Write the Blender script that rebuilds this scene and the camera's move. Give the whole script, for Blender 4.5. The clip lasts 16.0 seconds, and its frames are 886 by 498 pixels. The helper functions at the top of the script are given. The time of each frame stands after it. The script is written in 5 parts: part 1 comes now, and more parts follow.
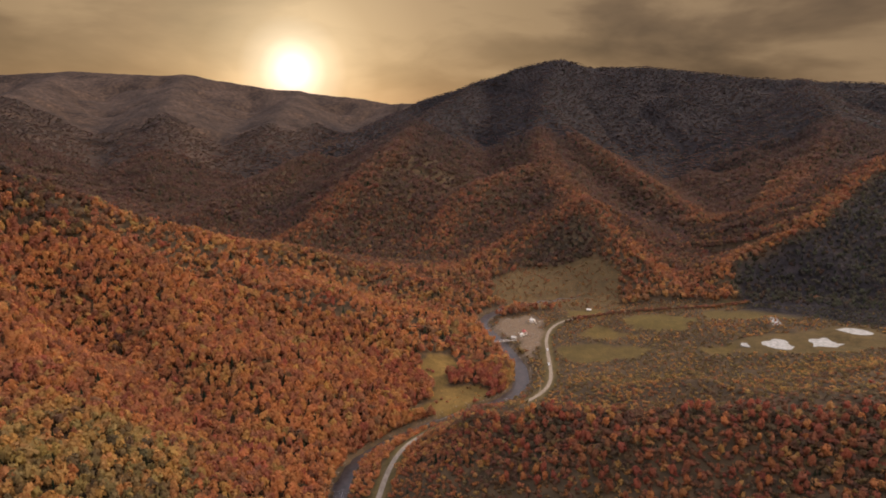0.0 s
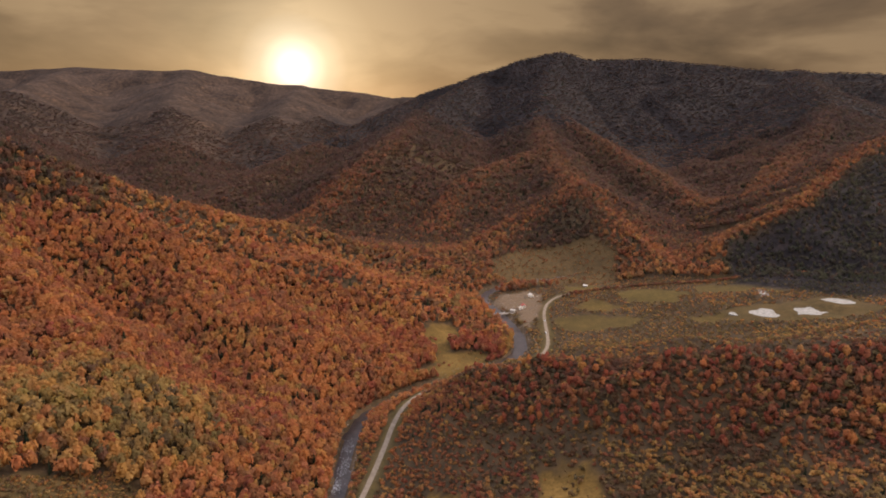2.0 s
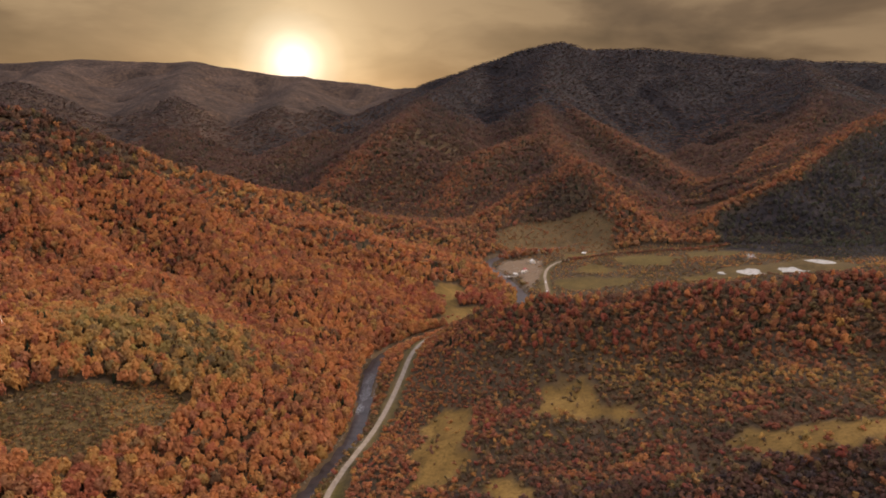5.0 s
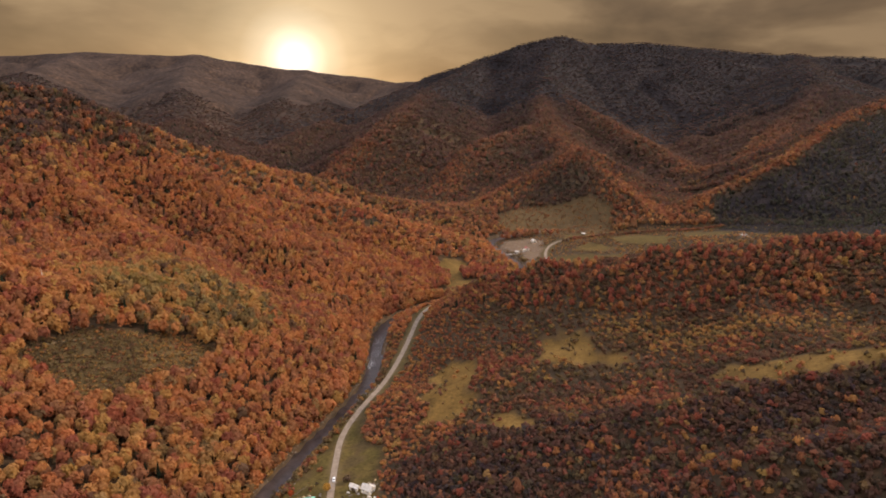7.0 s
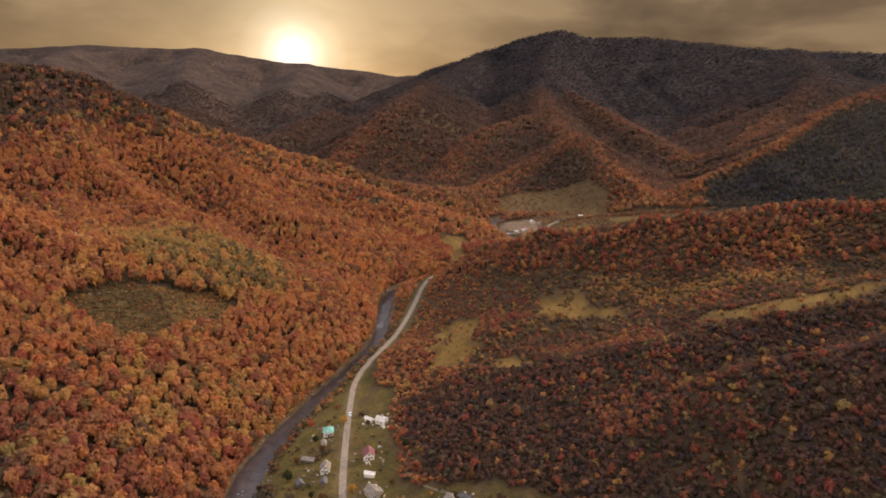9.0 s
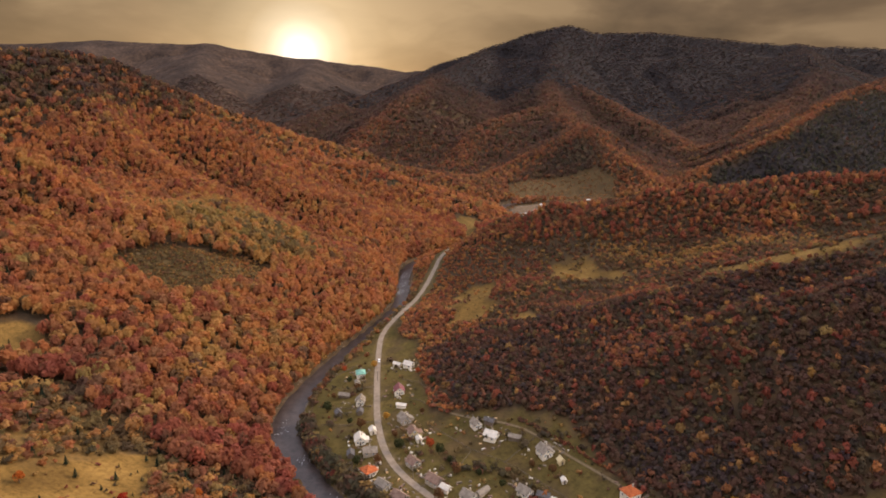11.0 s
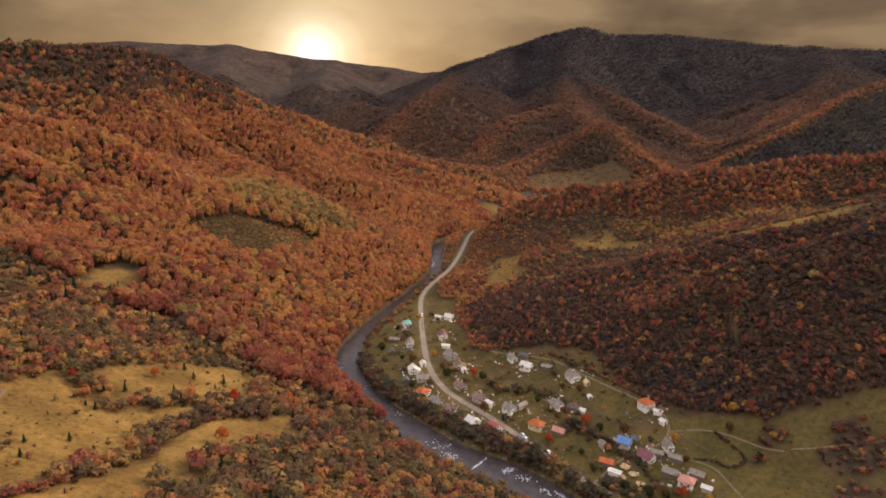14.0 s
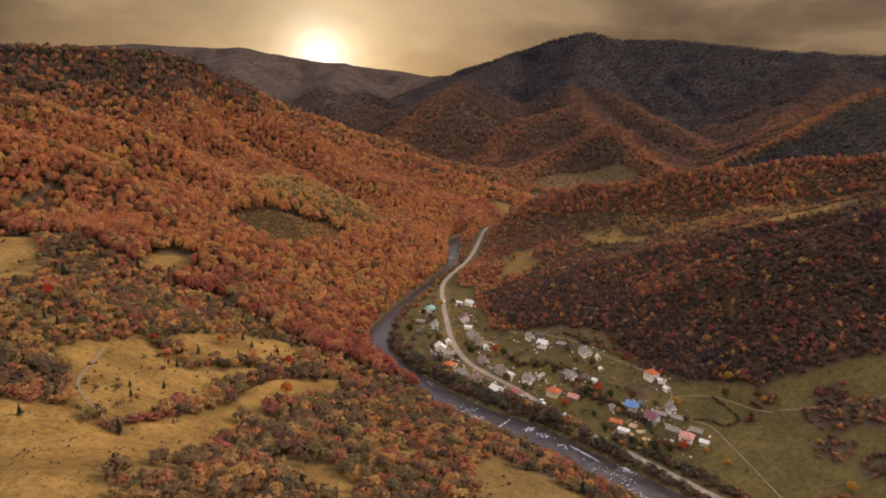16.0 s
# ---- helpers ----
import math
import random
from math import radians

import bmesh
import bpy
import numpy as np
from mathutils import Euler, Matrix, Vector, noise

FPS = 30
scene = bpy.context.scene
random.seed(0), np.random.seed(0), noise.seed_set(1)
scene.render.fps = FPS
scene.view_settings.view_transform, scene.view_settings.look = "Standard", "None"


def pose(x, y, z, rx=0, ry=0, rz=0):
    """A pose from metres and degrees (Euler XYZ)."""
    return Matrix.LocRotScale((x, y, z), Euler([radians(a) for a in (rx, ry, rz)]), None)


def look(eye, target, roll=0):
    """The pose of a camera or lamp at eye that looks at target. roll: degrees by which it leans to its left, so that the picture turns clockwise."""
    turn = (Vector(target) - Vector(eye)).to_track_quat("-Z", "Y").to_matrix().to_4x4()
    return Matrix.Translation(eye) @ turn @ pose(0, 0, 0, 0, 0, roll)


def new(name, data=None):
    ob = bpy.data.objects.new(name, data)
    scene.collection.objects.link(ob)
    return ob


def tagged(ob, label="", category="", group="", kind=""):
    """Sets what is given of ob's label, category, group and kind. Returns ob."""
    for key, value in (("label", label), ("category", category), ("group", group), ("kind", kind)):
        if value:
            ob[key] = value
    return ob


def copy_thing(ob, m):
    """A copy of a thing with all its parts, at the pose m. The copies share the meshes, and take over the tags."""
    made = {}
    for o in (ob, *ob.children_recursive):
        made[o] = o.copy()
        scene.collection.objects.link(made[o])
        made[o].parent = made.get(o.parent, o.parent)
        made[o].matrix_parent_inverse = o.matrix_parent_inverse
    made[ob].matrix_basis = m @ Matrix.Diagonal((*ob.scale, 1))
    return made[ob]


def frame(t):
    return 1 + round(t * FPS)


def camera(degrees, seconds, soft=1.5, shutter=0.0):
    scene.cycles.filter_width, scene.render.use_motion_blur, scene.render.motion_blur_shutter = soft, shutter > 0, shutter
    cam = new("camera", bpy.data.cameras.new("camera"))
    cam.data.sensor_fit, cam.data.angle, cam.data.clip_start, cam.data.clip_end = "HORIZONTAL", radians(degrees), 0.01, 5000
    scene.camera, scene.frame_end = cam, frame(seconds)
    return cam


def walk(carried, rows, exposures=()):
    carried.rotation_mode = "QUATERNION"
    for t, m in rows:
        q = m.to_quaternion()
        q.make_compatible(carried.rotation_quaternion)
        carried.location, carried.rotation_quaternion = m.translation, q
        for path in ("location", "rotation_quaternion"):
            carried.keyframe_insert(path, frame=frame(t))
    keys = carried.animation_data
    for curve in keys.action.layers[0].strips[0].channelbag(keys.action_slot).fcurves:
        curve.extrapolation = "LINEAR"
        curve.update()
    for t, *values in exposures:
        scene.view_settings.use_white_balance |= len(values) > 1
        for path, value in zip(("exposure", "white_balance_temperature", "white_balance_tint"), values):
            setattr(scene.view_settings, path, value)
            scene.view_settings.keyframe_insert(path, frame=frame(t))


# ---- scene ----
cam = camera(70.0, 16.0, soft=1.8)
PATH = [
    (0, (-2.064, 3.095, 312.675), (-2.152, 5.046, 312.246), 0.6),
    (0.5, (-1.781, -8.182, 308.535), (-1.87, -6.232, 308.101), 0.4),
    (1, (-1.392, -18.806, 303.851), (-1.482, -16.857, 303.413), 0.3),
    (1.5, (-0.345, -29.563, 298.776), (-0.438, -27.614, 298.337), 0.3),
    (2, (0.001, -40.571, 293.446), (-0.092, -38.622, 293.006), 0.3),
    (2.5, (-0.614, -51.502, 288.331), (-0.706, -49.554, 287.888), 0.2),
    (3, (-1.851, -62.713, 283.579), (-1.942, -60.765, 283.135), 0.2),
    (3.5, (-3.05, -73.819, 278.891), (-3.141, -71.871, 278.445), 0.1),
    (4, (-4.419, -85.147, 274.701), (-4.511, -83.2, 274.25), 0.1),
    (6.5, (-9.558, -137.973, 248.329), (-9.654, -136.029, 247.87), 0.3),
    (7, (-10.666, -148.919, 243.898), (-10.761, -146.976, 243.434), 0.4),
    (7.5, (-12.084, -160.089, 239.101), (-12.176, -158.146, 238.634), 0.5),
    (8, (-13.153, -171.115, 234.113), (-13.245, -169.173, 233.646), 0.6),
    (8.5, (-13.364, -182.22, 229.441), (-13.456, -180.278, 228.971), 0.6),
    (9, (-13.878, -193.832, 224.92), (-13.969, -191.891, 224.446), 0.6),
    (11.5, (-26.98, -250.819, 201.922), (-27.096, -248.881, 201.442), 0.8),
    (12, (-29.631, -261.54, 198.092), (-29.755, -259.602, 197.615), 0.9),
    (12.5, (-32.457, -272.361, 195.921), (-32.584, -270.423, 195.444), 0.9),
    (13, (-34.817, -283.991, 193.875), (-34.952, -282.053, 193.4), 0.9),
    (13.5, (-37.243, -296.085, 192.588), (-37.385, -294.147, 192.114), 0.9),
    (14, (-40.406, -308.79, 191.651), (-40.552, -306.852, 191.178), 0.9),
    (14.5, (-42.7, -320.878, 191.494), (-42.852, -318.94, 191.023), 1.0),
    (15, (-45.567, -332.89, 191.15), (-45.723, -330.952, 190.682), 1.0),
    (15.5, (-48.314, -344.796, 191.218), (-48.474, -342.858, 190.751), 1.1),
    (16, (-52.025, -356.768, 191.267), (-52.185, -354.829, 190.804), 1.2),
]
walk(cam, [(t, look(e, g, r)) for t, e, g, r in PATH])

# ---- sky, sun ----
SUN_AZIMUTH, SUN_HEIGHT = -15.6, 3.1
SHINE_AZIMUTH, SHINE_HEIGHT = 62, 28
ZENITH = 1.36
SUN_WAY = Vector((math.sin(radians(SUN_AZIMUTH)) * math.cos(radians(SUN_HEIGHT)), math.cos(radians(SUN_AZIMUTH)) * math.cos(radians(SUN_HEIGHT)), math.sin(radians(SUN_HEIGHT))))


def link(tree, a, b):
    tree.links.new(a, b)


def node(tree, kind, **values):
    n = tree.nodes.new(kind)
    for key, value in values.items():
        if key in n.inputs:
            n.inputs[key].default_value = value
    return n


def ramp(tree, source, stops):
    n = tree.nodes.new("ShaderNodeValToRGB")
    e = n.color_ramp.elements
    e[0].position, e[0].color = stops[0][0], (*stops[0][1], 1)
    e[1].position, e[1].color = stops[-1][0], (*stops[-1][1], 1)
    for at, c in stops[1:-1]:
        e.new(at).color = (*c, 1)
    link(tree, source, n.inputs["Fac"])
    return n.outputs["Color"]


def build_sky():
    world = bpy.data.worlds.new("evening_sky")
    scene.world = world
    world.use_nodes = True
    t = world.node_tree
    t.nodes.clear()
    out, back = t.nodes.new("ShaderNodeOutputWorld"), t.nodes.new("ShaderNodeBackground")
    link(t, back.outputs[0], out.inputs["Surface"])
    sky = t.nodes.new("ShaderNodeTexSky")
    sky.sky_type, sky.sun_disc = "NISHITA", False
    sky.sun_elevation, sky.sun_rotation = radians(SUN_HEIGHT), radians(SUN_AZIMUTH)
    place = t.nodes.new("ShaderNodeTexCoord")
    # clouds: a flattened noise over the directions of the sky
    flat = t.nodes.new("ShaderNodeMapping")
    flat.inputs["Scale"].default_value = (1.6, 1.6, 4.6)
    flat.inputs["Location"].default_value = (0.35, 0.1, 0.2)
    link(t, place.outputs["Generated"], flat.inputs["Vector"])
    cloud = node(t, "ShaderNodeTexNoise", Scale=2.6, Detail=5.0, Roughness=0.5, Distortion=0.25)
    link(t, flat.outputs["Vector"], cloud.inputs["Vector"])
    tone = ramp(t, cloud.outputs["Fac"], [(0.37, (0.088, 0.056, 0.037)), (0.50, (0.162, 0.102, 0.060)), (0.62, (0.275, 0.180, 0.102))])
    # an overcast sky is brighter overhead
    apart = t.nodes.new("ShaderNodeSeparateXYZ")
    link(t, place.outputs["Generated"], apart.inputs[0])
    lift = ramp(t, apart.outputs["Z"], [(0.0, (0.0, 0.0, 0.0)), (0.2, (0.0, 0.0, 0.0)), (0.55, (0.65, 0.70, 0.88)), (1.0, (0.89, 0.97, 1.27))])
    over = t.nodes.new("ShaderNodeVectorMath")
    over.operation = "SCALE"
    over.inputs["Scale"].default_value = ZENITH
    link(t, lift, over.inputs[0])
    # and paler on the side away from the sun
    away = t.nodes.new("ShaderNodeVectorMath")
    away.operation = "MULTIPLY"
    away.inputs[1].default_value = (0, -1, 0)
    link(t, place.outputs["Generated"], away.inputs[0])
    turned = t.nodes.new("ShaderNodeSeparateXYZ")
    link(t, away.outputs[0], turned.inputs[0])
    pale = ramp(t, turned.outputs["Y"], [(0.0, (0.0, 0.0, 0.0)), (0.15, (0.0, 0.0, 0.0)), (1.0, (0.86, 0.76, 0.62))])
    # brighter round the low sun
    dot = t.nodes.new("ShaderNodeVectorMath")
    dot.operation = "DOT_PRODUCT"
    dot.inputs[1].default_value = SUN_WAY
    link(t, place.outputs["Generated"], dot.inputs[0])
    apart_by = t.nodes.new("ShaderNodeMath")
    apart_by.operation = "ARCCOSINE"
    link(t, dot.outputs["Value"], apart_by.inputs[0])
    half = t.nodes.new("ShaderNodeMath")
    half.operation, half.inputs[1].default_value = "MULTIPLY", 2.0
    link(t, apart_by.outputs[0], half.inputs[0])
    glow = ramp(t, half.outputs[0], [(0.0, (1.0, 0.98, 0.92)), (0.03, (0.95, 0.90, 0.79)), (0.06, (0.74, 0.66, 0.51)), (0.10, (0.50, 0.42, 0.29)), (0.16, (0.32, 0.255, 0.158)), (0.26, (0.20, 0.154, 0.091)),
                                     (0.42, (0.115, 0.085, 0.049)), (0.70, (0.045, 0.032, 0.016)), (1.0, (0.0, 0.0, 0.0))])
    strong = t.nodes.new("ShaderNodeVectorMath")
    strong.operation = "SCALE"
    strong.inputs["Scale"].default_value = 1.3
    link(t, glow, strong.inputs[0])
    dim = t.nodes.new("ShaderNodeVectorMath")
    dim.operation = "SCALE"
    dim.inputs["Scale"].default_value = 0.005
    link(t, sky.outputs["Color"], dim.inputs[0])
    one, two = t.nodes.new("ShaderNodeVectorMath"), t.nodes.new("ShaderNodeVectorMath")
    link(t, tone, one.inputs[0]), link(t, strong.outputs[0], one.inputs[1])
    link(t, one.outputs[0], two.inputs[0]), link(t, dim.outputs[0], two.inputs[1])
    three = t.nodes.new("ShaderNodeVectorMath")
    link(t, two.outputs[0], three.inputs[0]), link(t, over.outputs[0], three.inputs[1])
    four = t.nodes.new("ShaderNodeVectorMath")
    link(t, three.outputs[0], four.inputs[0]), link(t, pale, four.inputs[1])
    link(t, four.outputs[0], back.inputs["Color"])
    back.inputs["Strength"].default_value = 1.0


build_sky()
lamp = bpy.data.lights.new("sun", "SUN")
lamp.energy, lamp.angle, lamp.color = 3.9, radians(15), (1.0, 0.83, 0.65)
sun = new("sun", lamp)
sun.matrix_world = look((0, 0, 900), (-900 * math.sin(radians(SHINE_AZIMUTH)) / math.tan(radians(SHINE_HEIGHT)), -900 * math.cos(radians(SHINE_AZIMUTH)) / math.tan(radians(SHINE_HEIGHT)), 0))
tagged(sun, kind="structure")
scene.view_settings.exposure = 0.09

# ---- materials ----
def material(name, rough=0.9, bump=0.0, size=1.0, metal=0.0):
    m = bpy.data.materials.new(name)
    m.use_nodes = True
    t = m.node_tree
    b = t.nodes["Principled BSDF"]
    b.inputs["Roughness"].default_value, b.inputs["Metallic"].default_value = rough, metal
    b.inputs["Specular IOR Level"].default_value = 0.5 if rough < 0.6 else 0.04
    if bump:
        geo = t.nodes.new("ShaderNodeNewGeometry")
        n = node(t, "ShaderNodeTexNoise", Scale=1.0 / size, Detail=4.0)
        link(t, geo.outputs["Position"], n.inputs["Vector"])
        u = node(t, "ShaderNodeBump", Strength=bump, Distance=size * 0.3)
        link(t, n.outputs["Fac"], u.inputs["Height"])
        link(t, u.outputs["Normal"], b.inputs["Normal"])
    return m, t, b


def noisy(t, size, detail=4.0, rough=0.6):
    geo = t.nodes.new("ShaderNodeNewGeometry")
    n = node(t, "ShaderNodeTexNoise", Scale=1.0 / size, Detail=detail, Roughness=rough)
    link(t, geo.outputs["Position"], n.inputs["Vector"])
    return n.outputs["Fac"]


def mixed(t, fac, a, b, mode="MIX"):
    n = t.nodes.new("ShaderNodeMix")
    n.data_type, n.blend_type = "RGBA", mode
    for socket, value in ((n.inputs[0], fac), (n.inputs[6], a), (n.inputs[7], b)):
        if isinstance(value, (int, float)):
            socket.default_value = value
        elif isinstance(value, tuple):
            socket.default_value = (*value, 1)
        else:
            link(t, value, socket)
    return n.outputs[2]


def attribute(t, name):
    n = t.nodes.new("ShaderNodeAttribute")
    n.attribute_name = name
    return n


def ground_material():
    m, t, b = material("ground", 0.95, 0.5, 2.5)
    soil = ramp(t, noisy(t, 9.0), [(0.3, (0.036, 0.027, 0.017)), (0.5, (0.064, 0.042, 0.024)), (0.7, (0.105, 0.062, 0.032))])
    grass = ramp(t, noisy(t, 26.0, 6.0), [(0.32, (0.115, 0.064, 0.019)), (0.5, (0.180, 0.101, 0.028)), (0.68, (0.255, 0.143, 0.041))])
    fine = ramp(t, noisy(t, 2.6, 6.0, 0.75), [(0.34, (0.52, 0.50, 0.46)), (0.5, (0.9, 0.9, 0.88)), (0.68, (1.15, 1.12, 1.05))])
    grass = mixed(t, 1.0, grass, fine, "MULTIPLY")
    gravel = ramp(t, noisy(t, 1.2), [(0.3, (0.105, 0.068, 0.042)), (0.7, (0.25, 0.168, 0.105))])
    kind = attribute(t, "cover").outputs["Color"]
    parts = t.nodes.new("ShaderNodeSeparateColor")
    link(t, kind, parts.inputs[0])
    c = mixed(t, parts.outputs[0], soil, grass)
    green = ramp(t, noisy(t, 14.0), [(0.3, (0.062, 0.049, 0.015)), (0.7, (0.118, 0.084, 0.025))])
    green = mixed(t, 1.0, green, fine, "MULTIPLY")
    c = mixed(t, parts.outputs[1], c, green)
    c = mixed(t, parts.outputs[2], c, gravel)
    # far woods: a closed canopy; the same dark colour fills gaps on DARK_SLOPE
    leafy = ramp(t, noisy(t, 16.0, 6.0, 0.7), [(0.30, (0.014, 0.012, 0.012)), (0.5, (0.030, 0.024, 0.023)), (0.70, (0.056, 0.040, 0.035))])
    # lighter brown: haze over the far range, put into the colour
    far_haze = ramp(t, noisy(t, 22.0, 6.0, 0.7), [(0.30, (0.030, 0.021, 0.017)), (0.5, (0.066, 0.043, 0.031)), (0.70, (0.125, 0.074, 0.046))])
    leafy = mixed(t, attribute(t, "far_haze").outputs["Fac"], leafy, far_haze)
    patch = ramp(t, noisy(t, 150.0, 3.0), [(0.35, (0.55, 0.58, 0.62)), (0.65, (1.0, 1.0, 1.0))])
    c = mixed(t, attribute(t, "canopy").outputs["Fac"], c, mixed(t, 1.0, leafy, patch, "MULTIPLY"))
    link(t, c, b.inputs["Base Color"])
    lump = node(t, "ShaderNodeBump", Strength=0.8, Distance=9.0)
    link(t, noisy(t, 18.0, 5.0, 0.65), lump.inputs["Height"])
    fine_bump = b.inputs["Normal"].links[0].from_socket
    pick = t.nodes.new("ShaderNodeMix")
    pick.data_type = "VECTOR"
    link(t, attribute(t, "canopy").outputs["Fac"], pick.inputs[0]), link(t, fine_bump, pick.inputs[4]), link(t, lump.outputs["Normal"], pick.inputs[5])
    link(t, pick.outputs[1], b.inputs["Normal"])
    return m


def foliage_material():
    """Leaves in autumn: the crown's own tint, a little different from clump to clump."""
    m, t, b = material("autumn_leaves", 0.85)
    geo = t.nodes.new("ShaderNodeNewGeometry")
    tint = attribute(t, "tint").outputs["Color"]
    vary = ramp(t, geo.outputs["Random Per Island"], [(0.0, (0.93, 0.93, 0.93)), (0.5, (1.0, 1.0, 1.0)), (1.0, (1.06, 1.06, 1.05))])
    c = mixed(t, 1.0, tint, vary, "MULTIPLY")
    fine = ramp(t, noisy(t, 0.9, 3.0), [(0.3, (0.8, 0.8, 0.8)), (0.7, (1.12, 1.12, 1.12))])
    c = mixed(t, 1.0, c, fine, "MULTIPLY")
    link(t, c, b.inputs["Base Color"])
    thin = t.nodes.new("ShaderNodeBsdfTranslucent")
    link(t, c, thin.inputs["Color"])
    both = node(t, "ShaderNodeMixShader", Fac=0.52)
    link(t, b.outputs[0], both.inputs[1]), link(t, thin.outputs[0], both.inputs[2])
    link(t, both.outputs[0], t.nodes["Material Output"].inputs["Surface"])
    return m


def plain(name, low, high, size=1.0, rough=0.8, bump=0.2, metal=0.0):
    m, t, b = material(name, rough, bump, size, metal)
    c = ramp(t, noisy(t, size), [(0.3, low), (0.7, high)])
    link(t, c, b.inputs["Base Color"])
    return m


GROUND, LEAVES = ground_material(), foliage_material()
BARK = plain("bark", (0.05, 0.035, 0.025), (0.13, 0.10, 0.075), 0.4, 0.95)
ASPHALT = plain("worn_asphalt", (0.165, 0.124, 0.088), (0.265, 0.203, 0.148), 3.0, 0.85)


def water_material():
    m, t, b = material("river_water", 0.3)
    b.inputs["Specular IOR Level"].default_value = 0.2
    geo = t.nodes.new("ShaderNodeNewGeometry")
    n = node(t, "ShaderNodeTexNoise", Scale=0.6, Detail=5.0)
    link(t, geo.outputs["Position"], n.inputs["Vector"])
    u = node(t, "ShaderNodeBump", Strength=0.35, Distance=0.4)
    link(t, n.outputs["Fac"], u.inputs["Height"]), link(t, u.outputs["Normal"], b.inputs["Normal"])
    link(t, ramp(t, noisy(t, 6.0), [(0.3, (0.028, 0.020, 0.017)), (0.7, (0.075, 0.054, 0.046))]), b.inputs["Base Color"])
    return m


WATER = water_material()
DIRT = plain("trodden_dirt", (0.125, 0.086, 0.046), (0.19, 0.135, 0.078), 2.0, 0.95)

# pond silt, paled because the sky's reflection is put into the colour
SILT_SKY = plain("silt_with_sky", (0.17, 0.153, 0.132), (0.40, 0.365, 0.32), 4.0, 0.65)
STONE = plain("river_stone", (0.14, 0.108, 0.082), (0.33, 0.262, 0.205), 0.8, 0.85)
FOAM = plain("foam", (0.46, 0.45, 0.44), (0.74, 0.73, 0.72), 0.7, 0.6)
WHITEWASH = plain("whitewashed_plaster", (0.70, 0.615, 0.49), (0.87, 0.78, 0.64), 1.5, 0.9)
CREAM = plain("cream_plaster", (0.50, 0.38, 0.20), (0.62, 0.50, 0.29), 1.5, 0.9)
GREYWALL = plain("grey_plaster", (0.34, 0.275, 0.205), (0.50, 0.415, 0.32), 1.5, 0.9)
TIMBER = plain("weathered_timber", (0.10, 0.075, 0.055), (0.22, 0.17, 0.125), 0.6, 0.9, 0.4)
FRESHWOOD = plain("fresh_timber", (0.38, 0.23, 0.11), (0.60, 0.40, 0.21), 0.6, 0.85, 0.3)
GLASS = plain("window_glass", (0.015, 0.017, 0.02), (0.04, 0.045, 0.05), 2.0, 0.08, 0.0)
PAINT_WHITE = plain("white_paint", (0.66, 0.65, 0.63), (0.82, 0.81, 0.79), 0.8, 0.45, 0.05)
RUBBER = plain("rubber", (0.015, 0.015, 0.015), (0.035, 0.034, 0.033), 0.4, 0.9)


def roof_material(name, low, high, wave, rough=0.75):
    """Courses of tiles or corrugated sheet, with stains."""
    m, t, b = material(name, rough)
    place = t.nodes.new("ShaderNodeTexCoord")
    bands = node(t, "ShaderNodeTexWave", Scale=wave, Distortion=0.6, Detail=1.0)
    link(t, place.outputs["Object"], bands.inputs["Vector"])
    u = node(t, "ShaderNodeBump", Strength=0.5, Distance=0.06)
    link(t, bands.outputs["Fac"], u.inputs["Height"]), link(t, u.outputs["Normal"], b.inputs["Normal"])
    stain = ramp(t, noisy(t, 1.8, 5.0), [(0.32, low), (0.68, high)])
    link(t, stain, b.inputs["Base Color"])
    return m


ORANGE_ROOF = roof_material("orange_tiles", (0.33, 0.082, 0.028), (0.48, 0.135, 0.05), 3.0)
RED_ROOF = roof_material("red_sheet_roof", (0.28, 0.05, 0.035), (0.40, 0.08, 0.05), 2.0, 0.55)
MAROON_ROOF = roof_material("maroon_sheet_roof", (0.14, 0.035, 0.04), (0.22, 0.06, 0.06), 2.0, 0.55)
BLUE_ROOF = roof_material("blue_sheet_roof", (0.06, 0.13, 0.27), (0.10, 0.20, 0.37), 2.0, 0.5)
TEAL_ROOF = roof_material("teal_sheet_roof", (0.12, 0.29, 0.22), (0.20, 0.41, 0.31), 2.0, 0.5)
GREY_ROOF = roof_material("grey_slate_roof", (0.165, 0.132, 0.100), (0.30, 0.243, 0.187), 3.0, 0.85)
PALE_ROOF = roof_material("pale_sheet_roof", (0.50, 0.43, 0.345), (0.68, 0.595, 0.485), 2.0, 0.5)
DARK_ROOF = roof_material("dark_tarred_roof", (0.07, 0.062, 0.058), (0.15, 0.13, 0.12), 2.0, 0.9)
SALMON_ROOF = roof_material("faded_pink_tiles", (0.40, 0.17, 0.12), (0.54, 0.26, 0.19), 3.0, 0.8)
BROWN_ROOF = roof_material("brown_tiles", (0.15, 0.09, 0.065), (0.27, 0.17, 0.125), 3.0, 0.85)

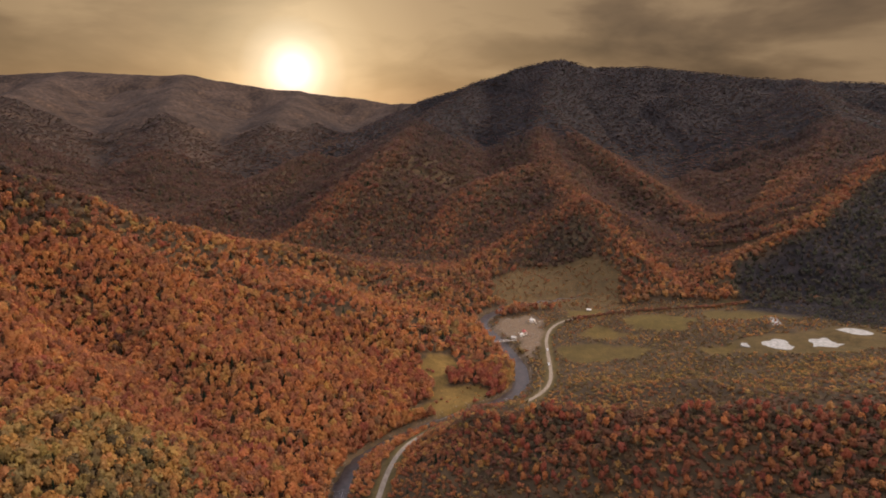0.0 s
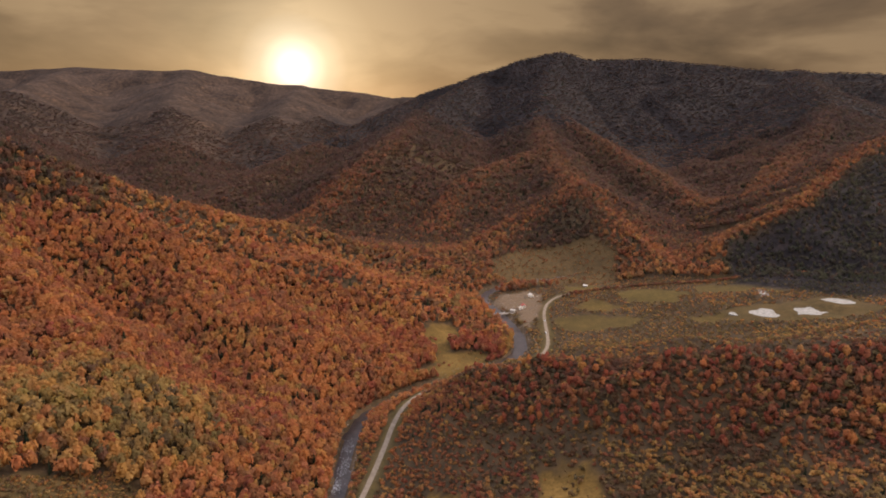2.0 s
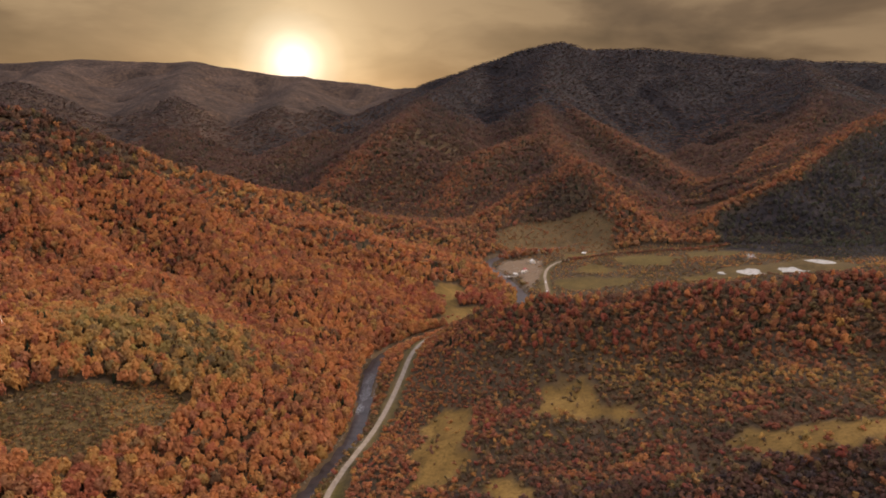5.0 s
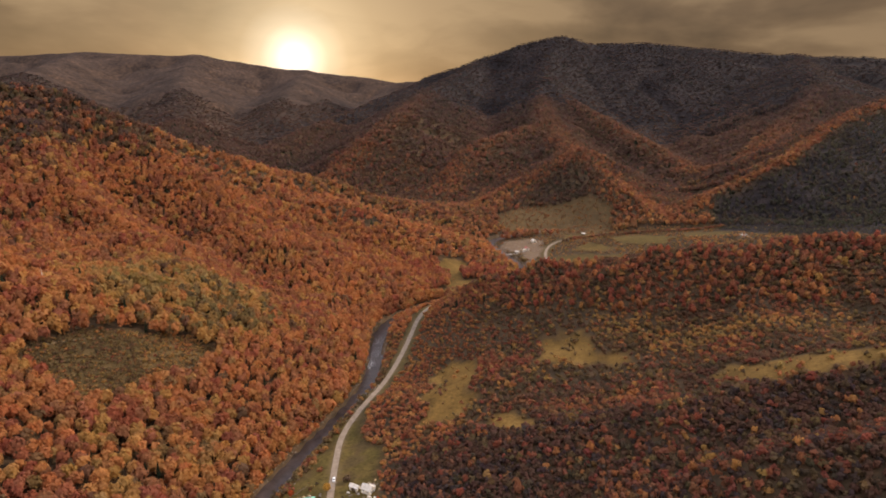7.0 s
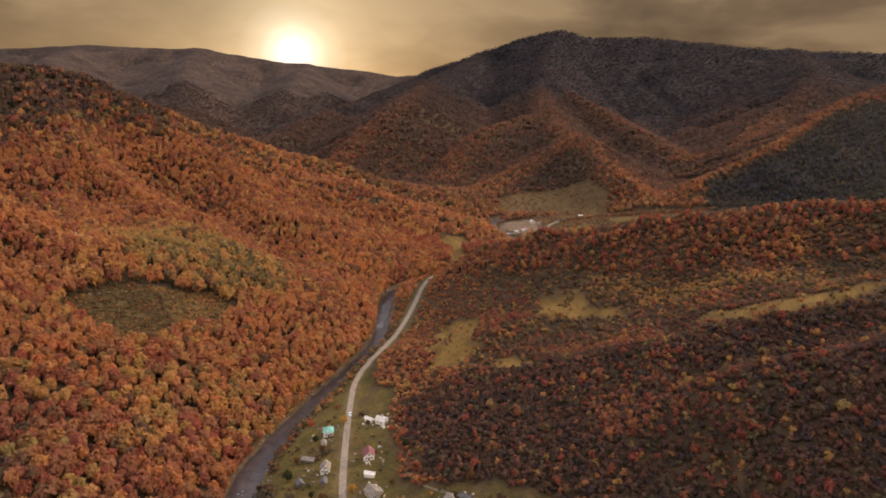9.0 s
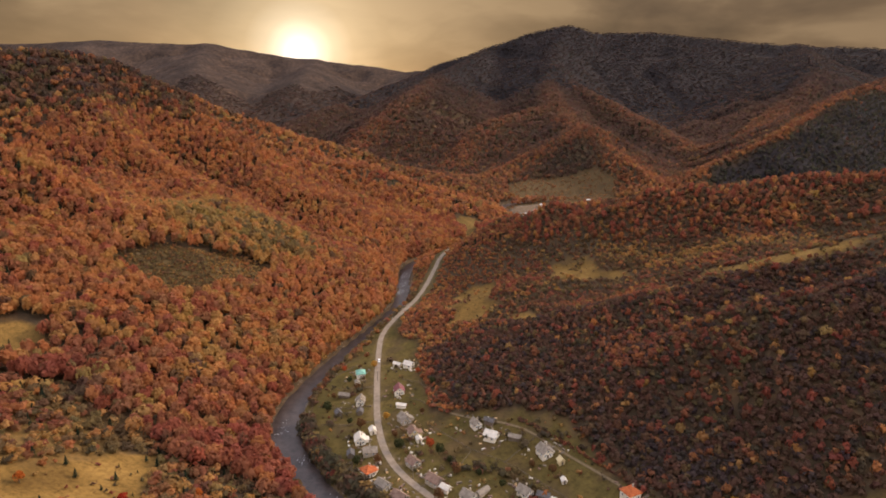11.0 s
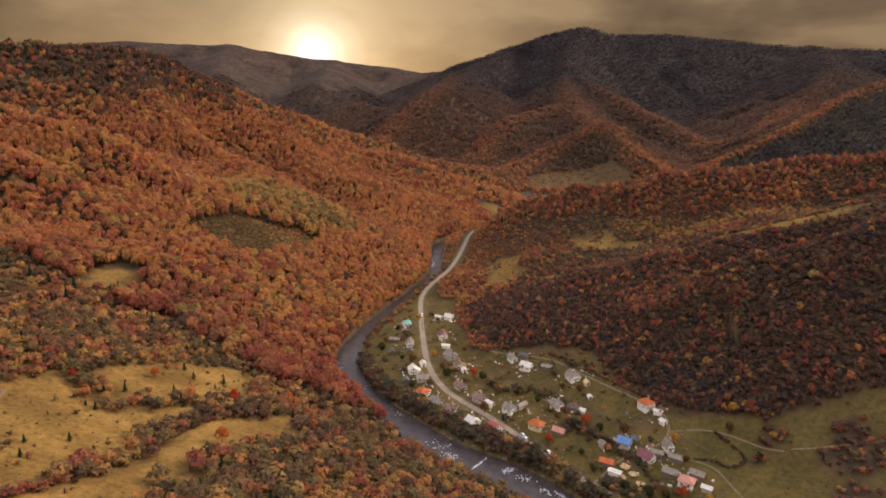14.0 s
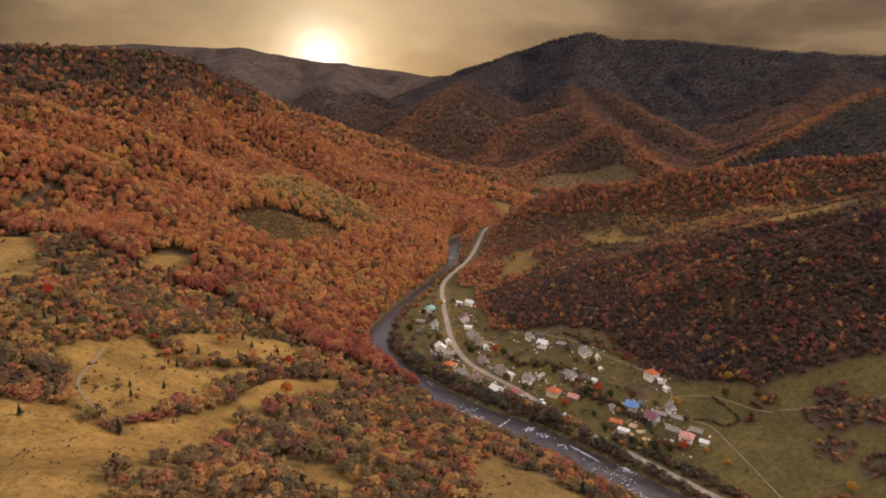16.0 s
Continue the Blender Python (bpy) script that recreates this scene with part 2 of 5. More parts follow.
# ---- the lie of the land ----
RIVER = [(190, -240), (95, -130), (50, -86), (20, -58), (3, -43), (-10, -30), (-25, -16), (-57, 3), (-79, 23), (-107, 53), (-132, 88), (-142, 112), (-146, 148), (-141, 188),
         (-131, 230), (-119, 278), (-113, 300), (-98, 360), (-104, 425), (-108, 480), (-103, 520), (-70, 562), (-22, 606), (20, 634), (50, 668),
         (64, 710), (62, 752), (50, 800), (32, 860), (14, 905), (25, 950), (80, 1010), (180, 1060)]
ROAD = [(160, -165), (98, -108), (62, -72), (35, -44), (18, -27), (-1, -8), (-19, 15), (-39, 37), (-62, 60), (-75, 84), (-83, 112), (-89, 147),
        (-95, 187), (-101, 234), (-103, 261), (-95, 302), (-83, 349), (-72, 423), (-66, 490), (-50, 530), (-5, 568), (43, 606),
        (75, 645), (92, 680), (98, 726), (100, 782), (103, 830), (114, 868), (140, 897), (230, 930), (420, 950)]

# crest lines of the hills: (x, y, height), and the fall of their flanks
RIDGES = [
    ([(-1000, 480, 262), (-760, 610, 246), (-680, 662, 248), (-612, 735, 248), (-530, 765, 206), (-413, 815, 152), (-310, 930, 102), (-225, 960, 84),
      (-165, 985, 60), (-105, 995, 36), (-40, 960, 10)], 0.55, 16),
    ([(-625, 715, 246), (-558, 608, 187), (-471, 559, 131), (-380, 497, 95), (-322, 458, 68), (-270, 425, 50)], 0.6, 9),
    ([(-700, 300, 205), (-450, 284, 151), (-402, 296, 131), (-372, 292, 112), (-330, 304, 84), (-270, 300, 50)], 0.58, 10),
    ([(700, 250, 225), (450, 300, 168), (321, 374, 134), (235, 400, 112), (165, 410, 90), (90, 408, 70), (10, 440, 44), (-30, 455, 20)], 0.45, 10),
    ([(190, 415, 108), (110, 440, 90), (64, 465, 78), (39, 478, 72), (10, 485, 61), (-20, 487, 46), (-47, 488, 24)], 0.52, 7),
    ([(64, 465, 80), (46, 528, 54), (39, 556, 42), (26, 580, 22)], 0.6, 6),
    ([(10, 485, 61), (-8, 525, 40), (-14, 545, 24)], 0.62, 6),
    ([(290, 395, 125), (235, 456, 109), (202, 566, 68), (140, 645, 24)], 0.45, 12),
    ([(420, 190, 160), (205, 202, 100), (112, 182, 73), (50, 205, 46)], 0.5, 12),
    ([(85, 325, 50), (-25, 286, 30), (-55, 295, 16)], 0.4, 10),
    ([(-700, 130, 225), (-447, 206, 134), (-386, 186, 100), (-327, 160, 66)], 0.55, 12),
    ([(560, 100, 220), (300, 112, 148), (187, 104, 106), (125, 124, 83), (70, 118, 46)], 0.62, 10),
    # the big mountain: its skyline, and the spurs that come down from it
    ([(-252, 3650, 374), (-107, 3650, 420), (37, 3650, 468), (181, 3650, 520), (326, 3650, 564), (470, 3650, 584), (540, 3650, 572), (614, 3650, 550), (759, 3650, 550), (903, 3650, 555),
      (1048, 3650, 548), (1192, 3650, 533), (1336, 3650, 520), (1481, 3650, 507), (1625, 3650, 495), (1770, 3650, 484), (2058, 3650, 484), (2500, 3650, 470), (3300, 3650, 480)], 0.5, 25),
    ([(470, 3650, 570), (330, 3150, 415), (285, 2750, 325), (345, 2350, 238), (440, 2037, 160), (522, 1691, 95), (560, 1480, 55)], 0.5, 15),
    ([(285, 2750, 325), (230, 2300, 240), (215, 1850, 165), (240, 1560, 122), (240, 1354, 116)], 0.5, 15),
    ([(240, 1354, 116), (84, 1285, 56), (-23, 1134, 6)], 0.55, 8),
    ([(240, 1354, 116), (285, 1140, 66), (332, 1008, 25)], 0.55, 8),
    ([(1770, 3650, 480), (1400, 2600, 345), (1080, 2000, 240), (800, 1640, 150), (640, 1420, 80)], 0.42, 20),
    ([(1700, 2000, 360), (1150, 1620, 275), (820, 1344, 204), (609, 1118, 132), (460, 1073, 72), (390, 1000, 36)], 0.48, 12),
    ([(37, 3650, 460), (-120, 3100, 350), (-190, 2500, 285), (-215, 1900, 215), (-250, 1660, 178), (-310, 1480, 112), (-352, 1340, 62), (-420, 1230, 30)], 0.52, 15),
    ([(215, 1850, 165), (20, 1650, 130), (-60, 1450, 70), (-90, 1330, 34)], 0.5, 15),
    # the far range
    ([(-3900, 4560, 520), (-3405, 4560, 530), (-3071, 4560, 547), (-2737, 4560, 550), (-2403, 4560, 538), (-2235, 4560, 528), (-2068, 4560, 536), (-1901, 4560, 512), (-1734, 4560, 488),
      (-1567, 4560, 462), (-1400, 4560, 443), (-1066, 4560, 405), (-899, 4560, 393), (-732, 4560, 372), (-600, 4540, 350), (-450, 4400, 350), (-252, 3950, 352)], 0.4, 40),
    ([(-252, 3950, 352), (-420, 3100, 265), (-584, 2334, 148), (-615, 1900, 104), (-640, 1600, 70), (-700, 1400, 36)], 0.45, 20),
    ([(-2068, 4560, 530), (-1650, 3400, 330), (-1280, 2600, 190), (-980, 1900, 92)], 0.4, 30),
    ([(-2903, 4560, 545), (-2300, 3000, 340), (-1800, 2100, 240), (-1200, 1500, 150)], 0.4, 30),
    ([(-1233, 4560, 420), (-1050, 3400, 280), (-900, 2600, 150)], 0.45, 30),
]


# hollows: (x, y, depth)
GULLY = [(-560, 690, 8), (-460, 640, 24), (-390, 600, 34), (-320, 570, 32), (-255, 520, 22), (-195, 480, 10), (-150, 455, 0)]
FLATS = [(343, 756, 15, 33.0), (384, 754, 36, 36.5), (437, 755, 32, 40.0), (484, 780, 28, 46.0), (406, 826, 22, 42.0)]


def hash2(i, j, k):
    n = (i.astype(np.int64) * 374761393 + j.astype(np.int64) * 668265263 + k * 974711) & 0x7FFFFFFF
    n = ((n ^ (n >> 13)) * 1274126177) & 0x7FFFFFFF
    return ((n ^ (n >> 16)) & 0xFFFF) / 65535.0


def soft_noise(x, y, size, k):
    """Smooth noise from -1 to 1 with lumps of that size."""
    u, v = np.asarray(x) / size, np.asarray(y) / size
    i, j = np.floor(u), np.floor(v)
    a, b = u - i, v - j
    a, b = a * a * (3 - 2 * a), b * b * (3 - 2 * b)
    low = hash2(i, j, k) * (1 - a) + hash2(i + 1, j, k) * a
    high = hash2(i, j + 1, k) * (1 - a) + hash2(i + 1, j + 1, k) * a
    return 2 * (low * (1 - b) + high * b) - 1


def smooth_line(points, turns=2):
    """Rounds the corners of an open line."""
    p = np.array(points, float)
    for _ in range(turns):
        q = np.empty((2 * len(p), p.shape[1]))
        q[0], q[-1] = p[0], p[-1]
        q[1:-1:2] = 0.75 * p[:-1] + 0.25 * p[1:]
        q[2::2] = 0.25 * p[:-1] + 0.75 * p[1:]
        p = q
    return p


def from_line(x, y, line):
    """Distance to a line, its third coordinate there, and on which side one stands (1: right of its way)."""
    best, lift, side = np.full(x.shape, 1e9), np.zeros(x.shape), np.ones(x.shape)
    for a, b in zip(line[:-1], line[1:]):
        dx, dy = b[0] - a[0], b[1] - a[1]
        s = np.clip(((x - a[0]) * dx + (y - a[1]) * dy) / (dx * dx + dy * dy), 0, 1)
        ex, ey = x - a[0] - s * dx, y - a[1] - s * dy
        d = ex * ex + ey * ey
        near = d < best
        best = np.where(near, d, best)
        if len(a) > 2:
            lift = np.where(near, a[2] + s * (b[2] - a[2]), lift)
        side = np.where(near, np.where(dx * ey - dy * ex > 0, -1.0, 1.0), side)
    return np.sqrt(best), lift, side


def step(a, b, v):
    s = np.clip((v - a) / (b - a), 0, 1)
    return s * s * (3 - 2 * s)


RIVER_LINE, ROAD_LINE = smooth_line(RIVER), smooth_line(ROAD)
RIDGE_LINES = [(smooth_line(p, 1), fall, top) for p, fall, top in RIDGES]


def river_half(y):
    """Half the river's width, by how far up the valley."""
    return np.interp(y, (-200, -12, 20, 60, 110, 150, 185, 300, 400, 480, 560, 700, 900), (12.5, 12.5, 10, 8, 9.5, 7.5, 6, 5.5, 7.5, 8, 7.5, 9, 8))


def raw_land(x, y):
    """Height of the hills and banks, without the road's bed."""
    x, y = np.atleast_1d(np.asarray(x, float)), np.atleast_1d(np.asarray(y, float))
    d, _, side = from_line(x, y, RIVER_LINE)
    bank = np.clip(d - river_half(y), 0, None)
    north = step(520, 700, y)
    right = 0.11 * bank + 0.20 * np.clip(bank - 70, 0, None) * (1 - north) + (0.165 * np.clip(bank - 18, 0, None) + 0.21 * np.clip(bank - 105, 0, None)) * (1 - step(0, 85, y))
    low = 78 * np.exp(-(((y - 715) / 80) ** 2))
    left = (0.06 * bank + 0.33 * np.clip(bank - low, 0, None)) * (1 - 0.45 * step(760, 950, y)) * (1 - 0.1 * step(-40, -110, y))
    far = step(1000, 1250, y)
    base = 2.2 * step(0, 7, bank) + np.where(side > 0, right, left) * (1 - far) + far * (8 + 0.03 * np.abs(x + 100))
    base = np.minimum(base, 70 + 0.15 * base)
    top, crest = base, np.full(x.shape, 1e9)
    for line, fall, flat in RIDGE_LINES:
        e, z, _ = from_line(x, y, line)
        crest = np.minimum(crest, e)
        h = z - fall * (np.sqrt(e * e + flat * flat) - flat)
        k = 7.0 + 0.003 * np.clip(y, 0, 4000)
        top = np.where(h - top > 12 * k, h, np.where(top - h > 12 * k, top, k * np.logaddexp(h / k, top / k)))
    e, depth, _ = from_line(x, y, np.array(GULLY, float))
    top = top - depth * np.exp(-((e / 42) ** 2))
    rough = step(8, 60, top)
    top = top + rough * (5 * soft_noise(x, y, 70, 1) + 2.5 * soft_noise(x, y, 31, 2))
    wild = step(1000, 1700, y) * step(40, 160, top) * step(10, 170, crest)
    gully = np.abs(soft_noise(x + 0.3 * y, y - 0.2 * x, 330, 3)) + 0.5 * np.abs(soft_noise(x, y, 150, 4))
    top = top + wild * (-125 * np.clip(0.42 - gully, 0, 1))
    for cx, cy, size, level in FLATS:
        w = 1 - step(0.85 * size, 1.5 * size, np.hypot(x - cx, y - cy))
        top = top * (1 - w) + level * w
    bed = -1.4 * (1 - step(-2.0, 1.5, d - river_half(y)))
    top = np.where(d < 9, np.minimum(top, 2.0), top)
    return np.where(bank > 0, top, 0) + bed


def road_heights():
    z = raw_land(ROAD_LINE[:, 0], ROAD_LINE[:, 1])
    for _ in range(12):
        z[1:-1] = (z[:-2] + 2 * z[1:-1] + z[2:]) / 4
    return np.c_[ROAD_LINE, np.clip(z, 3.2, None)]


ROAD_BED = road_heights()


def land(x, y):
    """Height of the ground."""
    x, y = np.atleast_1d(np.asarray(x, float)), np.atleast_1d(np.asarray(y, float))
    z = raw_land(x, y)
    r, bed, _ = from_line(x, y, ROAD_BED)
    d, _, _ = from_line(x, y, RIVER_LINE)
    on = (1 - step(4.5, 12, r)) * step(0.5, 5, d - river_half(y))
    return z * (1 - on) + bed * on


def fast_mesh(name, verts, faces, mat, smooth=True):
    """A mesh from arrays of places and of corner numbers, all faces with the same number of corners."""
    me = bpy.data.meshes.new(name)
    verts, faces = np.asarray(verts, np.float32), np.asarray(faces, np.int32)
    n, k = faces.shape
    me.vertices.add(len(verts)), me.loops.add(n * k), me.polygons.add(n)
    me.vertices.foreach_set("co", verts.ravel())
    me.loops.foreach_set("vertex_index", faces.ravel())
    me.polygons.foreach_set("loop_start", np.arange(0, n * k, k, dtype=np.int32))
    me.polygons.foreach_set("use_smooth", np.full(n, smooth))
    me.materials.append(mat)
    me.update(calc_edges=True)
    return new(name, me)


def colour_points(ob, name, rgb):
    a = ob.data.attributes.new(name, "FLOAT_COLOR", "POINT")
    a.data.foreach_set("color", np.c_[rgb, np.ones(len(rgb))].astype(np.float32).ravel())


# open ground: outlines in plan, and how dry the grass is (1 dry and golden, 0 green)
OPEN_GROUND = []


def meadow(outline, dryness, grass=1.0):
    OPEN_GROUND.append((np.array(outline + outline[:1], float), dryness, grass))


meadow([(-412, 66), (-396, 70), (-361, 32), (-334, 6), (-316, -27), (-345, -30), (-420, 0)], 1.0)
meadow([(-327, 107), (-311, 116), (-284, 113), (-280, 98), (-303, 66), (-312, 80)], 0.9)
meadow([(-227, -16), (-215, -2), (-193, 40), (-180, 40), (-168, -8), (-186, -38), (-211, -59), (-230, -37)], 1.0)
meadow([(-211, -59), (-183, -42), (-186, -70), (-186, -105), (-193, -142), (-215, -145), (-235, -123), (-248, -91), (-252, -70), (-236, -55)], 1.0)
meadow([(-290, -250), (-280, -170), (-232, -152), (-219, -152), (-191, -150), (-178, -128), (-175, -88), (-171, -58), (-152, -16), (-139, -8), (-129, -30), (-144, -52),
        (-153, -76), (-155, -108), (-164, -138), (-159, -161), (-169, -189), (-157, -211), (-170, -260)], 1.0)
meadow([(-133, -124), (-122, -134), (-109, -132), (-93, -160), (-80, -172), (-70, -210), (-104, -210), (-102, -188), (-112, -160), (-126, -142)], 0.9)
meadow([(-48, -74), (-25, -80), (-4, -92), (6, -104), (10, -150), (-45, -170), (-55, -112)], 0.75)
meadow([(-327, 243), (-301, 285), (-275, 300), (-244, 329), (-218, 321), (-222, 287), (-236, 245), (-249, 227), (-267, 214), (-302, 229)], 0.5, 0.45)
meadow([(45, 360), (80, 353), (82, 324), (77, 316), (95, 307), (118, 322), (110, 295), (94, 287), (82, 303), (63, 309), (40, 308)], 0.9)
meadow([(-30, 372), (-5, 356), (-6, 308), (-12, 284), (-8, 274), (-12, 268), (-23, 257), (-40, 258), (-49, 278), (-44, 300), (-40, 350)], 0.92)
meadow([(-10, 254), (2, 259), (16, 243), (33, 228), (31, 210), (13, 222)], 0.9)
meadow([(140, 232), (158, 240), (166, 226), (195, 216), (222, 206), (250, 200), (250, 190), (215, 190), (189, 194), (163, 196), (146, 202)], 0.85)
meadow([(-62, 712), (-50, 738), (-23, 755), (-10, 729), (-36, 694), (-26, 668), (12, 678), (20, 656), (-24, 613), (-58, 590), (-62, 606), (-36, 636), (-42, 662), (-57, 689)], 0.75)
meadow([(110, 760), (118, 800), (170, 800), (235, 770), (200, 745), (140, 742)], 0.35, 0.8)
meadow([(330, 870), (350, 915), (430, 905), (470, 860), (400, 850)], 0.35, 0.8)
meadow([(150, 950), (210, 952), (192, 905), (146, 908)], 0.45)
meadow([(220, 898), (269, 905), (320, 876), (294, 829), (222, 840)], 0.35)
meadow([(150, 838), (179, 862), (224, 812), (186, 806)], 0.5)
meadow([(288, 768), (324, 754), (314, 730), (288, 742)], 0.5)
meadow([(325, 735), (330, 775), (380, 790), (460, 800), (520, 800), (515, 750), (450, 720), (380, 722)], 0.35, 0.5)
meadow([(34, 1000), (33, 1086), (90, 1165), (234, 1155), (264, 1090), (236, 965), (148, 968)], 0.6, 0.32)
VILLAGE = np.array([(-150, 290), (-104, 300), (-88, 262), (-72, 235), (-66, 176), (-50, 120), (-29, 111), (4, 106), (27, 91), (40, 58), (65, 22), (102, 4), (136, -1), (170, 0),
                    (260, -20), (260, -260), (-60, -100), (-160, 60), (-150, 290)], float)
YARD = np.array([(28, 878), (46, 922), (82, 924), (104, 897), (97, 832), (78, 770), (60, 836), (28, 878)], float)
SCRUB = [(134, -27, 16), (153, -30, 14), (105, -7, 9), (139, -14, 9), (94, -19, 6), (128, -47, 12), (142, -60, 14), (118, -80, 10), (172, -45, 18)]


def lumps(x, y):
    return 0.5 * soft_noise(x, y, 23, 11) + 0.3 * soft_noise(x, y, 9, 12) + 0.2 * soft_noise(x, y, 4.5, 13)


def within(x, y, outline, soft=3.0, wave=0.0):
    """1 inside an outline, 0 outside, over a soft edge."""
    result = np.zeros(x.shape)
    low, high = outline.min(0) - soft - 6, outline.max(0) + soft + 6
    at = np.nonzero((x > low[0]) & (x < high[0]) & (y > low[1]) & (y < high[1]))[0]
    if len(at):
        px, py, inside = x[at], y[at], np.zeros(len(at), bool)
        for (ax, ay), (bx, by) in zip(outline[:-1], outline[1:]):
            if ay != by:
                inside ^= ((ay > py) != (by > py)) & (px < (bx - ax) * (py - ay) / (by - ay) + ax)
        d = from_line(px, py, outline)[0] * np.where(inside, 1, -1)
        w = wave[at] if isinstance(wave, np.ndarray) else wave
        result[at] = step(-soft, soft, d + w)
    return result


def wood_edge(x, y):
    """How far one stands inside the high forest of the left bank."""
    return y + 0.25 * (x + 200) + 22 * soft_noise(x, y, 60, 77) + 9 * soft_noise(x, y, 21, 78)


def covers(x, y):
    """How far the ground is dry meadow, green grass and gravel."""
    d, _, side = from_line(x, y, RIVER_LINE)
    r, _, _ = from_line(x, y, ROAD_LINE)
    wave = lumps(x, y)
    dry, green = np.zeros(x.shape), np.zeros(x.shape)
    for outline, dryness, grass in OPEN_GROUND:
        inside = within(x, y, outline, 2.5, 11 * wave) * grass
        dry, green = np.maximum(dry, inside * dryness), np.maximum(green, inside * (1 - dryness))
    village = (side > 0) * within(x, y, VILLAGE, 3.0, 6 * wave)
    for cx, cy, size in SCRUB:
        village = village * step(0.75, 1.1, np.hypot(x - cx, (y - cy) * 1.4) / size + 0.5 * wave)
    plots = hash2(np.floor((x * 0.75 + y * 0.66) / 19), np.floor((y * 0.75 - x * 0.66) / 11), 15) * 0.7 + 0.15 + 0.15 * soft_noise(x, y, 6, 16)
    bare = hash2(np.floor((x * 0.75 + y * 0.66) / 15), np.floor((y * 0.75 - x * 0.66) / 13), 17) < 0.2
    village = village * np.where(bare & (x < 60), 0.45, 1.0)
    green, dry = np.maximum(green, village * (0.68 + 0.3 * plots)), np.maximum(dry, village * (0.15 + 0.35 * (1 - plots)))
    rough = (side < 0) * step(-330, -280, y) * (1 - step(10, 60, wood_edge(x, y))) * step(62, 95, d + 20 * wave) * 0.62
    dry = np.maximum(dry, rough)
    verge = (1 - step(5, 11, r + 3 * wave)) * 0.6
    green = np.maximum(green, verge)
    gravel = (1 - step(0.3, 2.6, d - river_half(y) + 2.0 * wave + np.where(side > 0, 0, 2))) * step(-2, 0.5, d - river_half(y)) * 0.8
    gravel = np.maximum(gravel, 0.3 * (1 - step(2.2, 3.2, r + wave)))
    gravel = np.maximum(gravel, 0.7 * within(x, y, YARD, 4.0, 14 * wave))
    return dry, green, gravel


def grid_lines(fine, stops):
    """Lines close together in the middle and wider apart beyond."""
    a, b, gap = fine
    mid = np.arange(a, b + 0.1, gap)
    low, high = [], []
    for start, sign, out, limit in ((a, -1, low, stops[0]), (b, 1, high, stops[1])):
        v, g = start, gap
        while sign * v < sign * limit:
            g = min(g * 1.04, 48)
            v += sign * g
            out.append(v)
    return np.array(low[::-1] + list(mid) + high)


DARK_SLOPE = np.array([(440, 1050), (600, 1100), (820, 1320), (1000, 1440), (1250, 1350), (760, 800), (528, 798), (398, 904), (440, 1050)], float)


def build_ground():
    xs, ys = grid_lines((-400, 320, 4.6), (-4300, 3600)), grid_lines((-170, 700, 4.6), (-1500, 4700))
    gx, gy = np.meshgrid(xs, ys)
    x, y = gx.ravel(), gy.ravel()
    z = land(x, y)
    n, m = len(xs), len(ys)
    i = (np.arange(m - 1)[:, None] * n + np.arange(n - 1)[None, :]).ravel()
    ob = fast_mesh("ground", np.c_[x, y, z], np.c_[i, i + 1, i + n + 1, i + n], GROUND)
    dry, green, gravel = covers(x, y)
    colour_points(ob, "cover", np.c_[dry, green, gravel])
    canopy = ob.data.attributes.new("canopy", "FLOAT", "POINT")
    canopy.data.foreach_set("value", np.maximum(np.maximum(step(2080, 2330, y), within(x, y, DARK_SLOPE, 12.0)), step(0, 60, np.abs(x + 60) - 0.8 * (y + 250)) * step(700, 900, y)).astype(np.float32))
    # where the far range takes its painted haze
    far_haze = ob.data.attributes.new("far_haze", "FLOAT", "POINT")
    far_haze.data.foreach_set("value", np.maximum(step(3720, 3900, y), step(-700, -1000, x) * step(2200, 2400, y)).astype(np.float32))
    tagged(ob, "hilly ground with dry meadows, forest soil and river banks", "ground", kind="structure")


build_ground()


def ribbon(name, line, left, right, lift, mat, label, category, level=None):
    p = line
    along = np.gradient(p[:, :2], axis=0)
    along /= np.linalg.norm(along, axis=1)[:, None]
    across = np.c_[along[:, 1], -along[:, 0]]
    rows, k = [], 5
    for w in np.linspace(-1, 1, k):
        half = np.where(w < 0, left, right)
        q = p[:, :2] + across * (w * half)[:, None]
        z = np.full(len(q), level) if level is not None else land(q[:, 0], q[:, 1]) + lift
        rows.append(np.c_[q, z])
    v = np.concatenate(rows)
    n = len(p)
    faces = [(a * n + i, a * n + i + 1, (a + 1) * n + i + 1, (a + 1) * n + i) for a in range(k - 1) for i in range(n - 1)]
    ob = fast_mesh(name, v, faces, mat)
    return tagged(ob, label, category, kind="structure")


